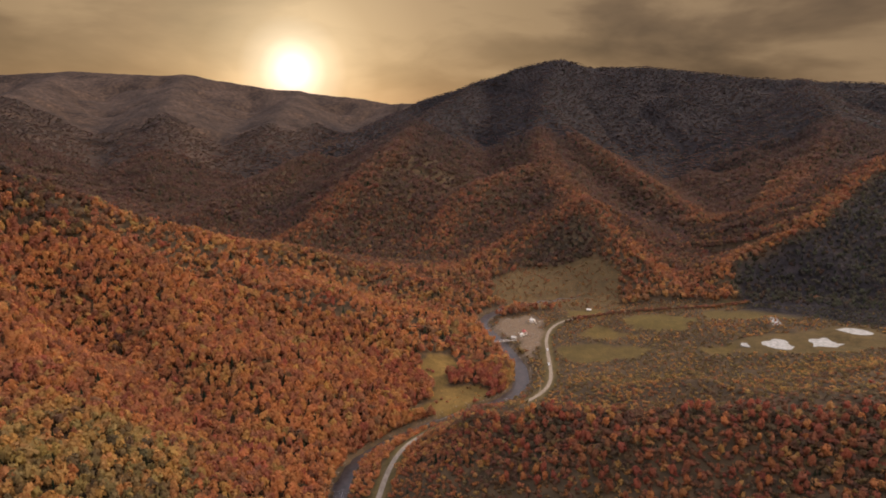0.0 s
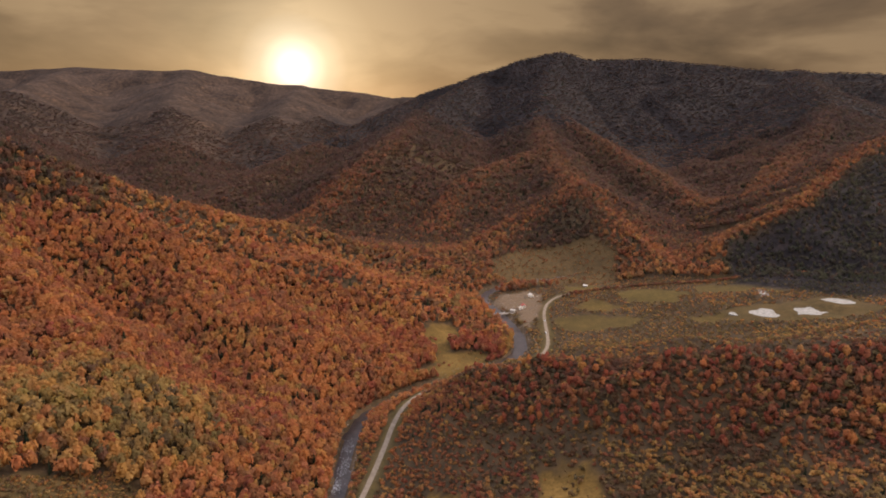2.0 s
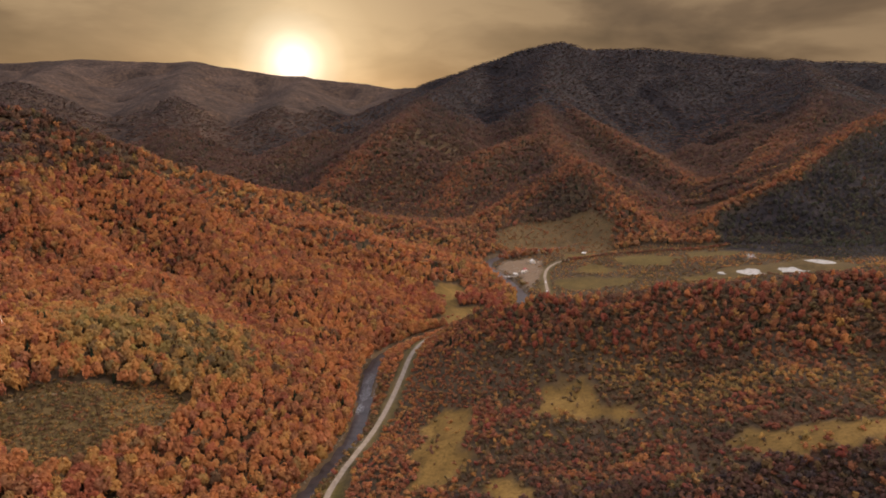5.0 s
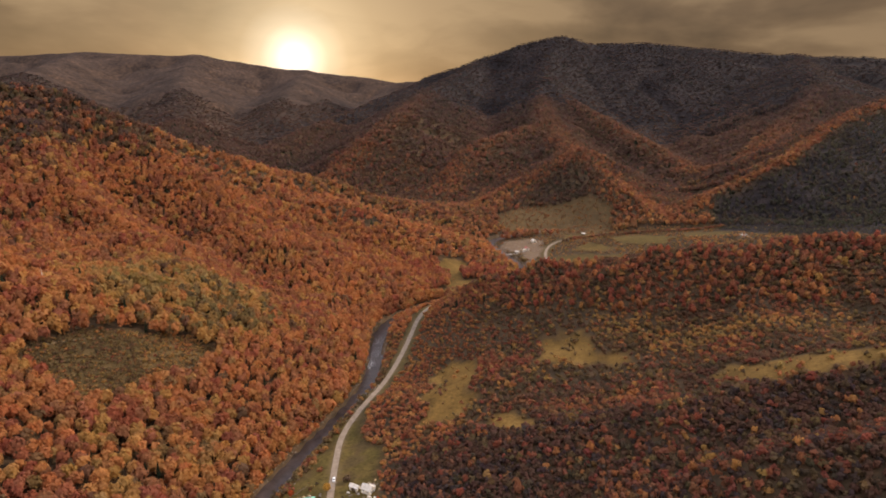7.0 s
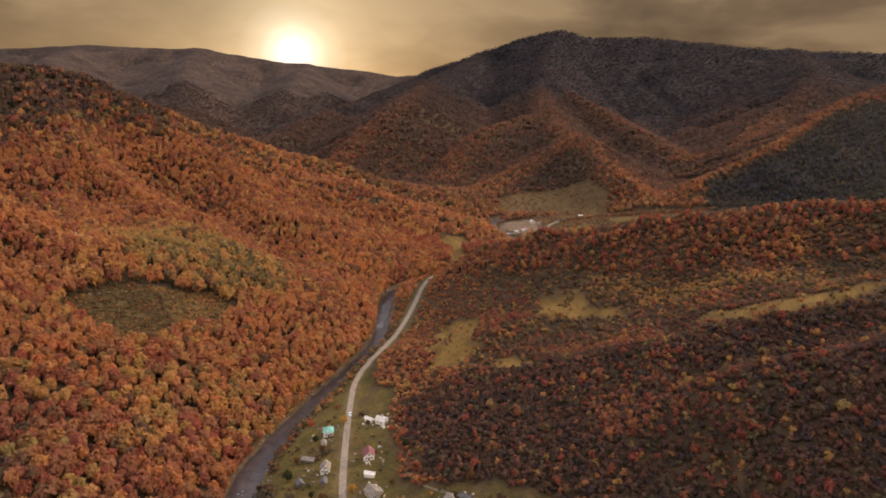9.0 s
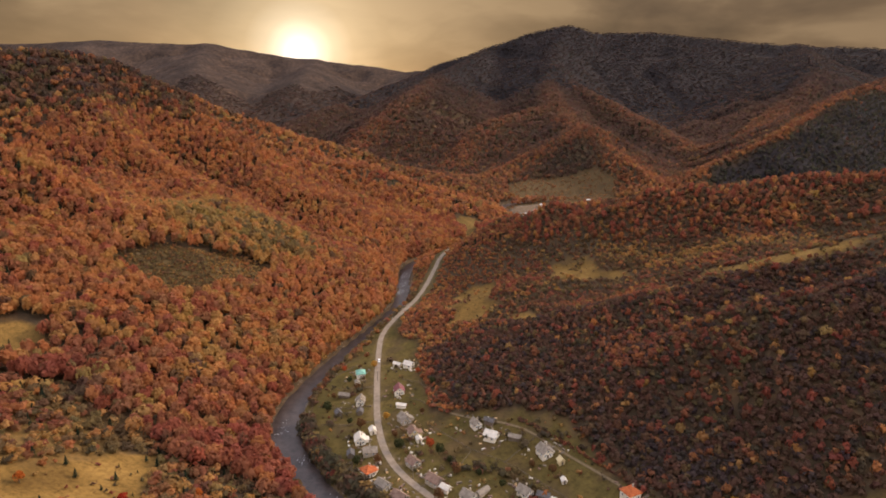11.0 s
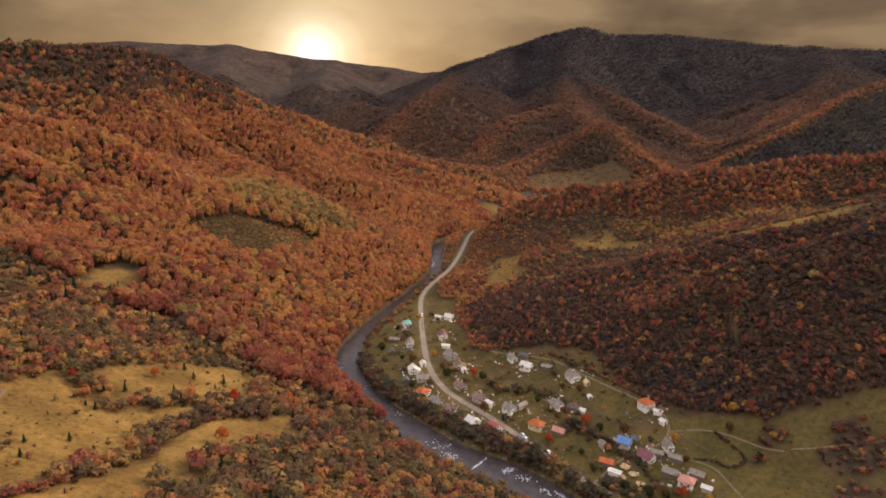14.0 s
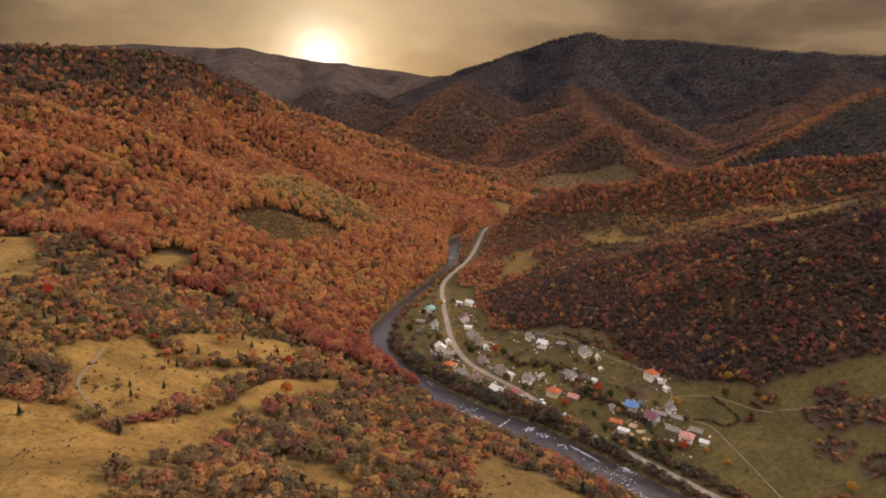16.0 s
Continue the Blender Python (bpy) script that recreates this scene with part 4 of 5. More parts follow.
DARK, BROWN, MIXED = [0.2, 0.4, 0.2, 0.2, 0.2, 1.2, 2.4, 1.6], [0.4, 1.4, 0.6, 0.2, 0.1, 0.4, 0.3, 2.6], [0.8, 0.8, 0.4, 0.8, 0.5, 1.2, 1.2, 1.2]
hedge([(-193, -146), (-184, -130), (-183, -104), (-178, -72), (-171, -52), (-156, -11), (-144, 2)], 0.9, 0.9, 2.0, 3.6, 41, BROWN, "brown leafless hedgerow between two meadows")
hedge([(-52, -30), (-40, -42), (-24, -52), (-8, -64), (8, -78), (24, -92), (44, -112)], 0.7, 1.6, 2.5, 5.0, 42, DARK, "dark green riverside hedge")
hedge([(-129, 118), (-122, 92), (-106, 72), (-90, 54), (-70, 36), (-48, 17), (-28, 8), (-10, -6), (4, -18)], 0.4, 2.6, 3.0, 7.5, 43, DARK, "dark shrubs and small trees along the river bank")
hedge([(-133, 140), (-132, 175), (-122, 215), (-110, 260), (-98, 300), (-88, 340), (-88, 400), (-88, 460)], 0.9, 2.0, 2.0, 4.5, 44, MIXED, "mixed shrubs along the river bank")
hedge([(-4, -15), (14, -32), (30, -48), (56, -76), (88, -108)], 0.5, 1.4, 2.6, 6.0, 45, DARK, "dark shrubs between road and river")
hedge([(136, 888), (180, 906), (230, 921), (300, 934), (420, 942)], 0.8, 2.2, 2.5, 5.5, 52, BROWN, "brown trees along the far road")
hedge([(-46, 524), (-24, 544), (0, 560), (30, 585), (52, 604)], 0.8, 1.4, 2.5, 5.0, 53, MIXED, "mixed shrubs above the road")
hedge([(22, -22), (44, -42), (62, -60), (86, -84)], 0.6, 1.8, 2.0, 4.8, 46, DARK, "dark shrubs beside the road")
hedge([(3, 98), (26, 74), (44, 52), (62, 28)], 0.9, 0.5, 1.0, 2.2, 47, BROWN, "low brown hedge along the lane")
hedge([(81, 3), (93, -17), (81, -22), (73, -13), (66, -14)], 1.0, 0.4, 1.0, 2.0, 48, DARK, "low dark hedge round a field")
hedge([(-38, 72), (-28, 62), (-12, 60), (2, 52), (12, 34)], 1.4, 2.0, 1.8, 4.2, 49, DARK, "dark garden shrubs between the plots")
hedge([(8, 24), (16, 16), (24, 10), (28, 2)], 0.9, 1.6, 2.0, 4.2, 50, DARK, "dark garden shrubs beside an orchard")
hedge([(30, -2), (40, -8), (44, -20), (44, -32)], 1.0, 1.0, 1.8, 3.6, 51, DARK, "dark shrubs behind the yard")


def sprinkle(name, outline, count, low, high, seed, tints, label, pines=0.0):
    """Loose shrubs inside an outline."""
    rng = np.random.default_rng(seed)
    o = np.array(outline + outline[:1], float)
    x, y = rng.uniform(o[:, 0].min(), o[:, 0].max(), count), rng.uniform(o[:, 1].min(), o[:, 1].max(), count)
    ok = within(x, y, o, 0.5) > 0.5
    ok &= (from_line(x, y, ROAD_LINE)[0] > 6) & (from_line(x, y, RIVER_LINE)[0] > river_half(y) + 3)
    x, y = x[ok], y[ok]
    plant(name, x, y, low + (high - low) * rng.random(len(x)) ** 2.2, 12, seed, label, "shrubs", pines, (0.8, 1.2), ("bush", "round"), tints=tints)


sprinkle("shrubs", [(-330, 243), (-301, 288), (-275, 303), (-244, 331), (-216, 323), (-220, 287), (-236, 245), (-249, 227), (-267, 212), (-305, 229)], 7600, 0.6, 2.6, 61,
         [0.5, 0.8, 0.1, 1.2, 0.8, 2.6, 0.6, 1.8], "low olive and golden scrub in a forest clearing")
sprinkle("shrubs", [(-255, -150), (-180, -150), (-165, 45), (-260, -40)], 330, 0.5, 2.8, 62, [0.5, 0.6, 0.2, 0.3, 0.1, 0.8, 1.0, 2.0], "scattered brown bushes on the dry meadow", 0.12)
sprinkle("shrubs", [(-300, -260), (-290, -150), (-180, -145), (-130, -20), (-150, -260)], 2200, 0.25, 1.0, 63, [0.3, 0.5, 0.1, 0.3, 0.1, 1.2, 0.6, 2.0], "low tussocks on the dry meadow")
sprinkle("shrubs", [(-430, 80), (-300, 130), (-280, 90), (-320, -40), (-430, -20)], 90, 0.8, 3.0, 64, DARK, "dark bushes on the upper meadow", 0.2)
sprinkle("shrubs", [(-55, 385), (110, 370), (115, 205), (-55, 250)], 430, 0.8, 4.2, 65, MIXED, "bushes scattered over the hillside pasture")
sprinkle("shrubs", [(135, 245), (255, 225), (255, 180), (140, 190)], 170, 1.0, 4.4, 80, MIXED, "bushes breaking up the hillside meadow")
sprinkle("shrubs", [(60, 25), (250, 0), (250, -200), (60, -60)], 170, 0.4, 2.4, 66, BROWN, "dark bushes dotted over the pasture")
sprinkle("shrubs", [(30, 1005), (33, 1090), (90, 1165), (234, 1155), (264, 1090), (236, 968), (148, 968)], 1300, 1.0, 4.0, 67, [0.8, 1.4, 0.4, 0.6, 0.3, 1.0, 0.5, 1.8], "young rust-brown growth on a felled slope")
sprinkle("shrubs", [(-145, 270), (-110, 270), (-50, 120), (30, 90), (60, 20), (40, -40), (-10, 0), (-80, 60), (-130, 130)], 1000, 0.6, 3.2, 68, MIXED, "garden shrubs and fruit bushes between the houses")
sprinkle("shrubs", [(-145, 270), (-110, 270), (-50, 120), (30, 90), (60, 20), (70, -30), (40, -40), (-10, 0), (-80, 60), (-130, 130)], 420, 1.2, 5.5, 79, DARK, "dark garden trees and tall shrubs between the yards")
sprinkle("shrubs", [(-60, 700), (60, 760), (45, 660), (-60, 590)], 160, 0.8, 4.5, 69, [0.8, 1.2, 1.5, 0.4, 0.3, 0.6, 0.4, 0.8], "red and brown bushes on the river meadow")
sprinkle("shrubs", [(-70, -60), (-20, -62), (20, -110), (0, -170), (-60, -170)], 60, 0.5, 2.6, 70, BROWN, "bushes on the bank meadow")


# ---- things ----
def part(name, bm, mat, parent, label=""):
    me = bpy.data.meshes.new(name)
    bm.to_mesh(me)
    bm.free()
    me.materials.append(mat)
    ob = new(name, me)
    ob.parent = parent
    return tagged(ob, label)


def shared(name, me, parent, m):
    ob = new(name, me)
    ob.parent = parent
    ob.matrix_basis = m
    return ob


def thing(name, x, y, turn, label, category, group="", sink=0.0, half=(0, 0)):
    """An empty on the ground, at the lowest of its corners."""
    c, s = math.cos(radians(turn)), math.sin(radians(turn))
    px = np.array([x + a * half[0] * c - b * half[1] * s for a in (-1, 1) for b in (-1, 1)])
    py = np.array([y + a * half[0] * s + b * half[1] * c for a in (-1, 1) for b in (-1, 1)])
    z = land(px, py)
    ob = new(name)
    ob.matrix_world = pose(x, y, float(z.mean()) - sink, 0, 0, turn)
    ob.empty_display_size = 0.5
    return tagged(ob, label, category, group)


def box(bm, x0, x1, y0, y1, z0, z1):
    v = [bm.verts.new((x, y, z)) for z in (z0, z1) for x, y in ((x0, y0), (x1, y0), (x1, y1), (x0, y1))]
    for f in ((3, 2, 1, 0), (4, 5, 6, 7), (0, 1, 5, 4), (1, 2, 6, 5), (2, 3, 7, 6), (3, 0, 4, 7)):
        bm.faces.new([v[i] for i in f])
    return v


def solid(points, faces):
    bm = bmesh.new()
    v = [bm.verts.new(p) for p in points]
    for f in faces:
        bm.faces.new([v[i] for i in f])
    bmesh.ops.recalc_face_normals(bm, faces=bm.faces)
    return bm


def bevelled(bm, width):
    bmesh.ops.bevel(bm, geom=list(bm.edges), offset=width, segments=1, affect="EDGES")
    return bm


def gable_body(w, l, h, rise):
    """Walls with their gables; the ridge runs along y."""
    a, b = w / 2, l / 2
    p = [(-a, -b, -1.6), (a, -b, -1.6), (a, b, -1.6), (-a, b, -1.6), (-a, -b, h), (a, -b, h), (a, b, h), (-a, b, h), (0, -b, h + rise), (0, b, h + rise)]
    return solid(p, [(3, 2, 1, 0), (0, 1, 5, 8, 4), (2, 3, 7, 9, 6), (1, 2, 6, 5), (3, 0, 4, 7), (5, 6, 9, 8), (7, 4, 8, 9)])


def roof_slab(w, l, h, rise, side, over=0.5, thick=0.16):
    a, b = w / 2, l / 2 + over
    drop = rise / a
    e = a + over
    p = []
    for y in (-b, b):
        p += [(0, y, h + rise + 0.02), (side * e, y, h - drop * over + 0.02), (side * e, y, h - drop * over + thick), (0, y, h + rise + thick * 1.15)]
    return solid(p, [(0, 1, 2, 3), (7, 6, 5, 4), (0, 4, 5, 1), (1, 5, 6, 2), (2, 6, 7, 3), (3, 7, 4, 0)])


def hip_roof(w, l, h, rise, over=0.5, thick=0.16):
    a, b, r = w / 2 + over, l / 2 + over, max(l / 2 - w / 2, 0.4)
    p = [(-a, -b, h - 0.05), (a, -b, h - 0.05), (a, b, h - 0.05), (-a, b, h - 0.05), (-a, -b, h + thick), (a, -b, h + thick), (a, b, h + thick), (-a, b, h + thick),
         (0, -r, h + rise), (0, r, h + rise)]
    return solid(p, [(3, 2, 1, 0), (0, 1, 5, 4), (1, 2, 6, 5), (2, 3, 7, 6), (3, 0, 4, 7), (4, 5, 8), (6, 7, 9), (5, 6, 9, 8), (7, 4, 8, 9)])


def frame_mesh(name, w, h, mat):
    """A window's frame with a cross bar, facing -y, its middle at the origin."""
    bm = bmesh.new()
    t, d = 0.10, 0.10
    box(bm, -w / 2, w / 2, -d, 0, -h / 2, -h / 2 + t), box(bm, -w / 2, w / 2, -d, 0, h / 2 - t, h / 2)
    box(bm, -w / 2, -w / 2 + t, -d, 0, -h / 2 + t, h / 2 - t), box(bm, w / 2 - t, w / 2, -d, 0, -h / 2 + t, h / 2 - t)
    box(bm, -0.04, 0.04, -d, 0, -h / 2 + t, h / 2 - t)
    me = bpy.data.meshes.new(name)
    bm.to_mesh(me), bm.free(), me.materials.append(mat)
    return me


def pane_mesh(w, h):
    bm = bmesh.new()
    box(bm, -w / 2 + 0.09, w / 2 - 0.09, -0.05, 0.0, -h / 2 + 0.09, h / 2 - 0.09)
    me = bpy.data.meshes.new("pane")
    bm.to_mesh(me), bm.free(), me.materials.append(GLASS)
    return me


WINDOW_FRAME, WINDOW_PANE = frame_mesh("window", 1.15, 1.35, PAINT_WHITE), pane_mesh(1.15, 1.35)


def window(parent, x, y, z, turn):
    w = shared("window", WINDOW_FRAME, parent, pose(x, y, z, 0, 0, turn))
    shared("pane", WINDOW_PANE, w, Matrix.Identity(4))


def front_door(parent, x, y, turn, mat):
    bm = bmesh.new()
    box(bm, -0.5, 0.5, -0.09, 0.0, -0.2, 2.05)
    door = part("door", bevelled(bm, 0.02), mat, parent)
    door.matrix_basis = pose(x, y, 0, 0, 0, turn)
    bm = bmesh.new()
    box(bm, 0.32, 0.40, -0.16, -0.08, 0.95, 1.05)
    part("handle", bm, RUBBER, door)


def roofing(home, w, l, h, rise, mat, style):
    if style == "hip":
        part("roof", hip_roof(w, l, h, rise), mat, home)
    else:
        for side in (-1, 1):
            part("roof", roof_slab(w, l, h, rise, side), mat, home)


def house(x, y, turn, w, l, h, rise, wall, roof, label, style="gable", chimney=True, annex=0.0):
    w, l, h, rise, annex = 0.76 * w, 0.76 * l, 0.9 * h, 0.8 * rise, 0.8 * annex
    home = thing("house", x, y, turn, label, "house", "village houses", 0.0, (w / 2, l / 2))
    if style == "hip":
        bm = bmesh.new()
        box(bm, -w / 2, w / 2, -l / 2, l / 2, -1.6, h)
        part("wall", bm, wall, home)
    else:
        part("wall", gable_body(w, l, h, rise), wall, home)
    roofing(home, w, l, h, rise, roof, style)
    n = max(1, int(l / 2.6))
    for i in range(n):
        yy = (i - (n - 1) / 2) * l / n
        window(home, -w / 2, yy, h * 0.56, -90)
        window(home, w / 2, yy, h * 0.56, 90)
    for s in (-1, 1):
        for xx in (-w / 4, w / 4):
            window(home, xx, s * l / 2, h * 0.56, 0 if s < 0 else 180)
        if style == "gable" and rise > 2:
            window(home, 0, s * l / 2, h + rise * 0.30, 0 if s < 0 else 180)
    front_door(home, 0, -l / 2, 0, TIMBER)
    if chimney:
        bm = bmesh.new()
        box(bm, w * 0.12, w * 0.12 + 0.55, -0.3, 0.3, h + rise * 0.3, h + rise + 0.8)
        box(bm, w * 0.12 - 0.08, w * 0.12 + 0.63, -0.38, 0.38, h + rise + 0.8, h + rise + 0.95)
        part("chimney", bm, GREYWALL, home)
    if annex:
        bm = bmesh.new()
        box(bm, w / 2, w / 2 + annex, -l * 0.3, l * 0.3, -1.6, h * 0.72)
        part("annex", bm, wall, home)
        a, b = w / 2 - 0.0, w / 2 + annex + 0.4
        p = [(a, s * (l * 0.3 + 0.3), z) for s in (-1, 1) for z in (h * 0.95, h * 0.95 + 0.14)] + [(b, s * (l * 0.3 + 0.3), z) for s in (-1, 1) for z in (h * 0.72, h * 0.72 + 0.14)]
        part("annex_roof", solid(p, [(0, 2, 3, 1), (4, 5, 7, 6), (0, 1, 5, 4), (2, 6, 7, 3), (1, 3, 7, 5), (0, 4, 6, 2)]), roof, home)
    return home


def shed(x, y, turn, w, l, h, rise, wall, roof, label):
    w, l, h, rise = 0.74 * w, 0.74 * l, 0.92 * h, 0.8 * rise
    hut = thing("shed", x, y, turn, label, "shed", "village sheds", 0.0, (w / 2, l / 2))
    part("wall", gable_body(w, l, h, rise), wall, hut)
    roofing(hut, w, l, h, rise, roof, "gable")
    front_door(hut, 0, -l / 2, 0, TIMBER)
    return hut


# the houses along the road, from the far end of the village to the near one
house(-72, 190, 60, 6.5, 9, 3.0, 2.6, WHITEWASH, PALE_ROOF, "small whitewashed house with a pale sheet roof", annex=2.6)
shed(-81, 194, 62, 4.0, 8, 2.4, 1.2, WHITEWASH, PALE_ROOF, "long white shed with a pale sheet roof")
house(-106, 180, 15, 8, 9, 3.4, 3.2, WHITEWASH, TEAL_ROOF, "white house under a teal sheet roof", "hip")
shed(-106, 167, 20, 4, 5, 2.4, 1.3, WHITEWASH, GREY_ROOF, "white shed with a grey roof")
shed(-111, 148, 80, 4.5, 10, 2.5, 1.4, TIMBER, GREY_ROOF, "long wooden shed with a grey slate roof")
house(-98, 137, 8, 7, 9, 3.3, 3.4, WHITEWASH, GREY_ROOF, "white gabled house with a grey slate roof")
shed(-110, 124, 30, 5, 6, 2.5, 1.8, TIMBER, DARK_ROOF, "dark wooden barn with a tarred roof")
shed(-96, 124, 5, 5, 6, 2.5, 1.8, TIMBER, DARK_ROOF, "dark wooden barn beside a garden")
house(-74, 149, 12, 8.5, 10, 3.2, 3.4, WHITEWASH, MAROON_ROOF, "white house under a maroon sheet roof")
shed(-70, 129, 80, 4, 8, 2.5, 1.0, WHITEWASH, PALE_ROOF, "white garage with a pale flat-pitched roof")
house(-66, 112, 35, 8, 10, 3.4, 3.4, GREYWALL, GREY_ROOF, "grey house with a bluish slate roof", annex=3)
house(-59, 97, 20, 7.5, 9, 3.6, 3.0, CREAM, BROWN_ROOF, "cream-yellow house with a brown tiled roof", annex=3)
shed(-55, 91, 20, 4, 5, 2.4, 1.3, WHITEWASH, PALE_ROOF, "white shed with a pale sheet roof")
house(-90, 92, 15, 8, 9, 3.4, 3.0, WHITEWASH, PALE_ROOF, "white house with a pale sheet roof beside the road", annex=2.5)
shed(-84, 101, 20, 5, 6, 2.6, 1.8, WHITEWASH, PALE_ROOF, "white outbuilding with a pale roof")
house(-82, 80, 100, 7, 10, 3.0, 2.6, GREYWALL, GREY_ROOF, "grey house with a weathered slate roof")
shed(-93, 79, 10, 5, 7, 2.6, 1.8, TIMBER, DARK_ROOF, "dark wooden barn with a tarred roof near the river")
house(-80, 62, 40, 8, 9, 3.4, 3.2, WHITEWASH, ORANGE_ROOF, "white house under a bright orange tiled roof", "hip", annex=2.6)
house(-70, 51, 50, 7, 10, 2.9, 2.6, GREYWALL, GREY_ROOF, "low grey house with a slate roof")
house(-60, 41, 50, 8, 11, 2.9, 2.8, GREYWALL, BROWN_ROOF, "long low house with a brown tiled roof")
house(-47, 27, 40, 8, 9, 3.6, 3.0, WHITEWASH, PALE_ROOF, "white house with a pale sheet roof near the river", annex=2.4)
house(-34, 21, 40, 8, 8.5, 3.4, 3.2, WHITEWASH, RED_ROOF, "white house under a red sheet roof", annex=2.2)
house(-56, 69, 40, 8, 9, 3.0, 2.8, GREYWALL, BROWN_ROOF, "grey house with a brown tiled roof and cluttered yard")
house(-43, 53, 50, 8, 11, 3.0, 2.8, GREYWALL, BROWN_ROOF, "weathered house with a brown tiled roof")
shed(-37, 47, 50, 5, 7, 2.4, 1.6, WHITEWASH, PALE_ROOF, "pale shed behind a weathered house")
house(-25, 39, 50, 8, 9, 3.4, 3.0, WHITEWASH, GREY_ROOF, "white house with a beige-grey slate roof")
shed(-18, 42, -40, 4, 10, 2.4, 1.3, GREYWALL, GREY_ROOF, "long grey shed with a slate roof")
house(-10, 23, 55, 8, 10, 3.2, 3.0, CREAM, ORANGE_ROOF, "cream house under an orange tiled roof by the road", "hip")
house(-13, 87, 60, 8, 9.5, 3.2, 2.8, WHITEWASH, PALE_ROOF, "white house with a pale roof below the wood", annex=2.2)
shed(0, 83, 70, 4.5, 9, 2.4, 1.4, TIMBER, GREY_ROOF, "grey-roofed wooden shed on the upper lane")
house(-22, 99, 30, 6.5, 8, 3.0, 2.8, WHITEWASH, GREY_ROOF, "small white house among wooden sheds")
shed(-14, 100, 60, 5, 8, 2.4, 1.6, TIMBER, DARK_ROOF, "dark wooden shed beside a small white house")
house(15, 68, 25, 8, 10, 3.6, 3.2, WHITEWASH, GREY_ROOF, "white house with a grey roof in a green field", annex=2.4)
shed(23, 60, 20, 4, 4.5, 2.4, 2.0, CREAM, CREAM, "small yellow hut standing in the field")
house(3, 40, 45, 7.5, 9, 3.0, 3.0, WHITEWASH, GREY_ROOF, "white house with a grey slate roof and garden")
shed(12, 37, 70, 5, 8, 2.4, 1.6, TIMBER, DARK_ROOF, "dark wooden barn with planks stacked outside")
shed(17, 33, 60, 3.5, 4, 2.2, 1.2, WHITEWASH, PALE_ROOF, "little white shed beside a barn")
house(52, 30, 30, 9, 9, 4.2, 3.4, WHITEWASH, ORANGE_ROOF, "white two-storey house under a bright orange hipped roof", "hip")
shed(57, 23, 60, 3, 6, 2.2, 1.0, WHITEWASH, PALE_ROOF, "low white shed beside the hillside house")
shed(58, 15, 30, 4, 4.5, 2.4, 1.2, WHITEWASH, PALE_ROOF, "small white shed by the lane")
shed(23, 47, 10, 3, 4, 2.0, 1.0, PALE_ROOF, PALE_ROOF, "small pale hut standing in a green field")
shed(2, 16, 60, 5.5, 9, 2.6, 2.0, TIMBER, SALMON_ROOF, "wooden barn with a faded pink roof")
house(35, 2, 60, 8, 9, 3.2, 2.8, GREYWALL, BLUE_ROOF, "grey house under a bright blue sheet roof")
shed(41, 4, 60, 4.5, 5, 2.4, 1.4, TIMBER, DARK_ROOF, "dark shed behind the blue-roofed house")
shed(24, 3, 30, 4.5, 5, 2.4, 1.6, GREYWALL, GREY_ROOF, "grey garden shed with a slate roof")
house(44, -10, 40, 7.5, 9.5, 3.2, 3.6, WHITEWASH, MAROON_ROOF, "white gabled house under a maroon roof")
shed(24, -10, 65, 6, 9, 2.6, 1.4, TIMBER, ORANGE_ROOF, "low barn with an orange roof by the road")
shed(27, -17, 60, 4, 8, 2.2, 0.8, WHITEWASH, PALE_ROOF, "low white garage by the road")
house(56, -4, 15, 5.5, 7, 3.4, 3.4, WHITEWASH, GREY_ROOF, "tall narrow white house with a steep gable")
shed(49, -7, 75, 5, 10, 2.4, 1.4, TIMBER, GREY_ROOF, "long shed with a pale grey roof")
shed(58, -12, 60, 5, 9, 2.6, 1.6, TIMBER, GREY_ROOF, "weathered barn with a grey slate roof")
shed(53, -21, 60, 6, 9, 2.6, 2.0, TIMBER, GREY_ROOF, "weathered barn with a grey roof and lean walls")
house(59, -28, 60, 8, 9, 3.0, 3.0, WHITEWASH, SALMON_ROOF, "white house under a faded pink tiled roof", "hip", annex=2.4)
shed(65, -24, 60, 5, 9, 2.6, 1.8, TIMBER, GREY_ROOF, "grey-roofed barn beside a track")
shed(67, -33, 60, 4, 6, 2.4, 1.2, GREYWALL, PALE_ROOF, "small pale-roofed shed beside a track")
# the gravel yard up the valley, and a lone hut
house(91, 897, 20, 8, 10, 3.6, 2.4, WHITEWASH, PALE_ROOF, "white workshop on the gravel yard")
house(76, 853, 10, 7, 12, 3.6, 2.6, WHITEWASH, RED_ROOF, "white shed with a red roof on the gravel yard", chimney=False)
shed(72, 846, 10, 6, 7, 2.8, 1.2, WHITEWASH, PALE_ROOF, "white garage on the gravel yard")
shed(60, 838, 60, 5, 9, 2.8, 1.4, GREYWALL, PALE_ROOF, "pale shed beside the river")
shed(181, 943, 80, 6, 9, 2.8, 1.6, TIMBER, PALE_ROOF, "pale-roofed hay barn in a field")


# ---- cars ----
def wheel_mesh():
    bm = bmesh.new()
    bmesh.ops.create_cone(bm, cap_ends=True, segments=12, radius1=0.33, radius2=0.33, depth=0.22, matrix=pose(0, 0, 0, 0, 90, 0))
    me = bpy.data.meshes.new("wheel")
    bm.to_mesh(me), bm.free(), me.materials.append(RUBBER)
    return me


WHEEL = wheel_mesh()


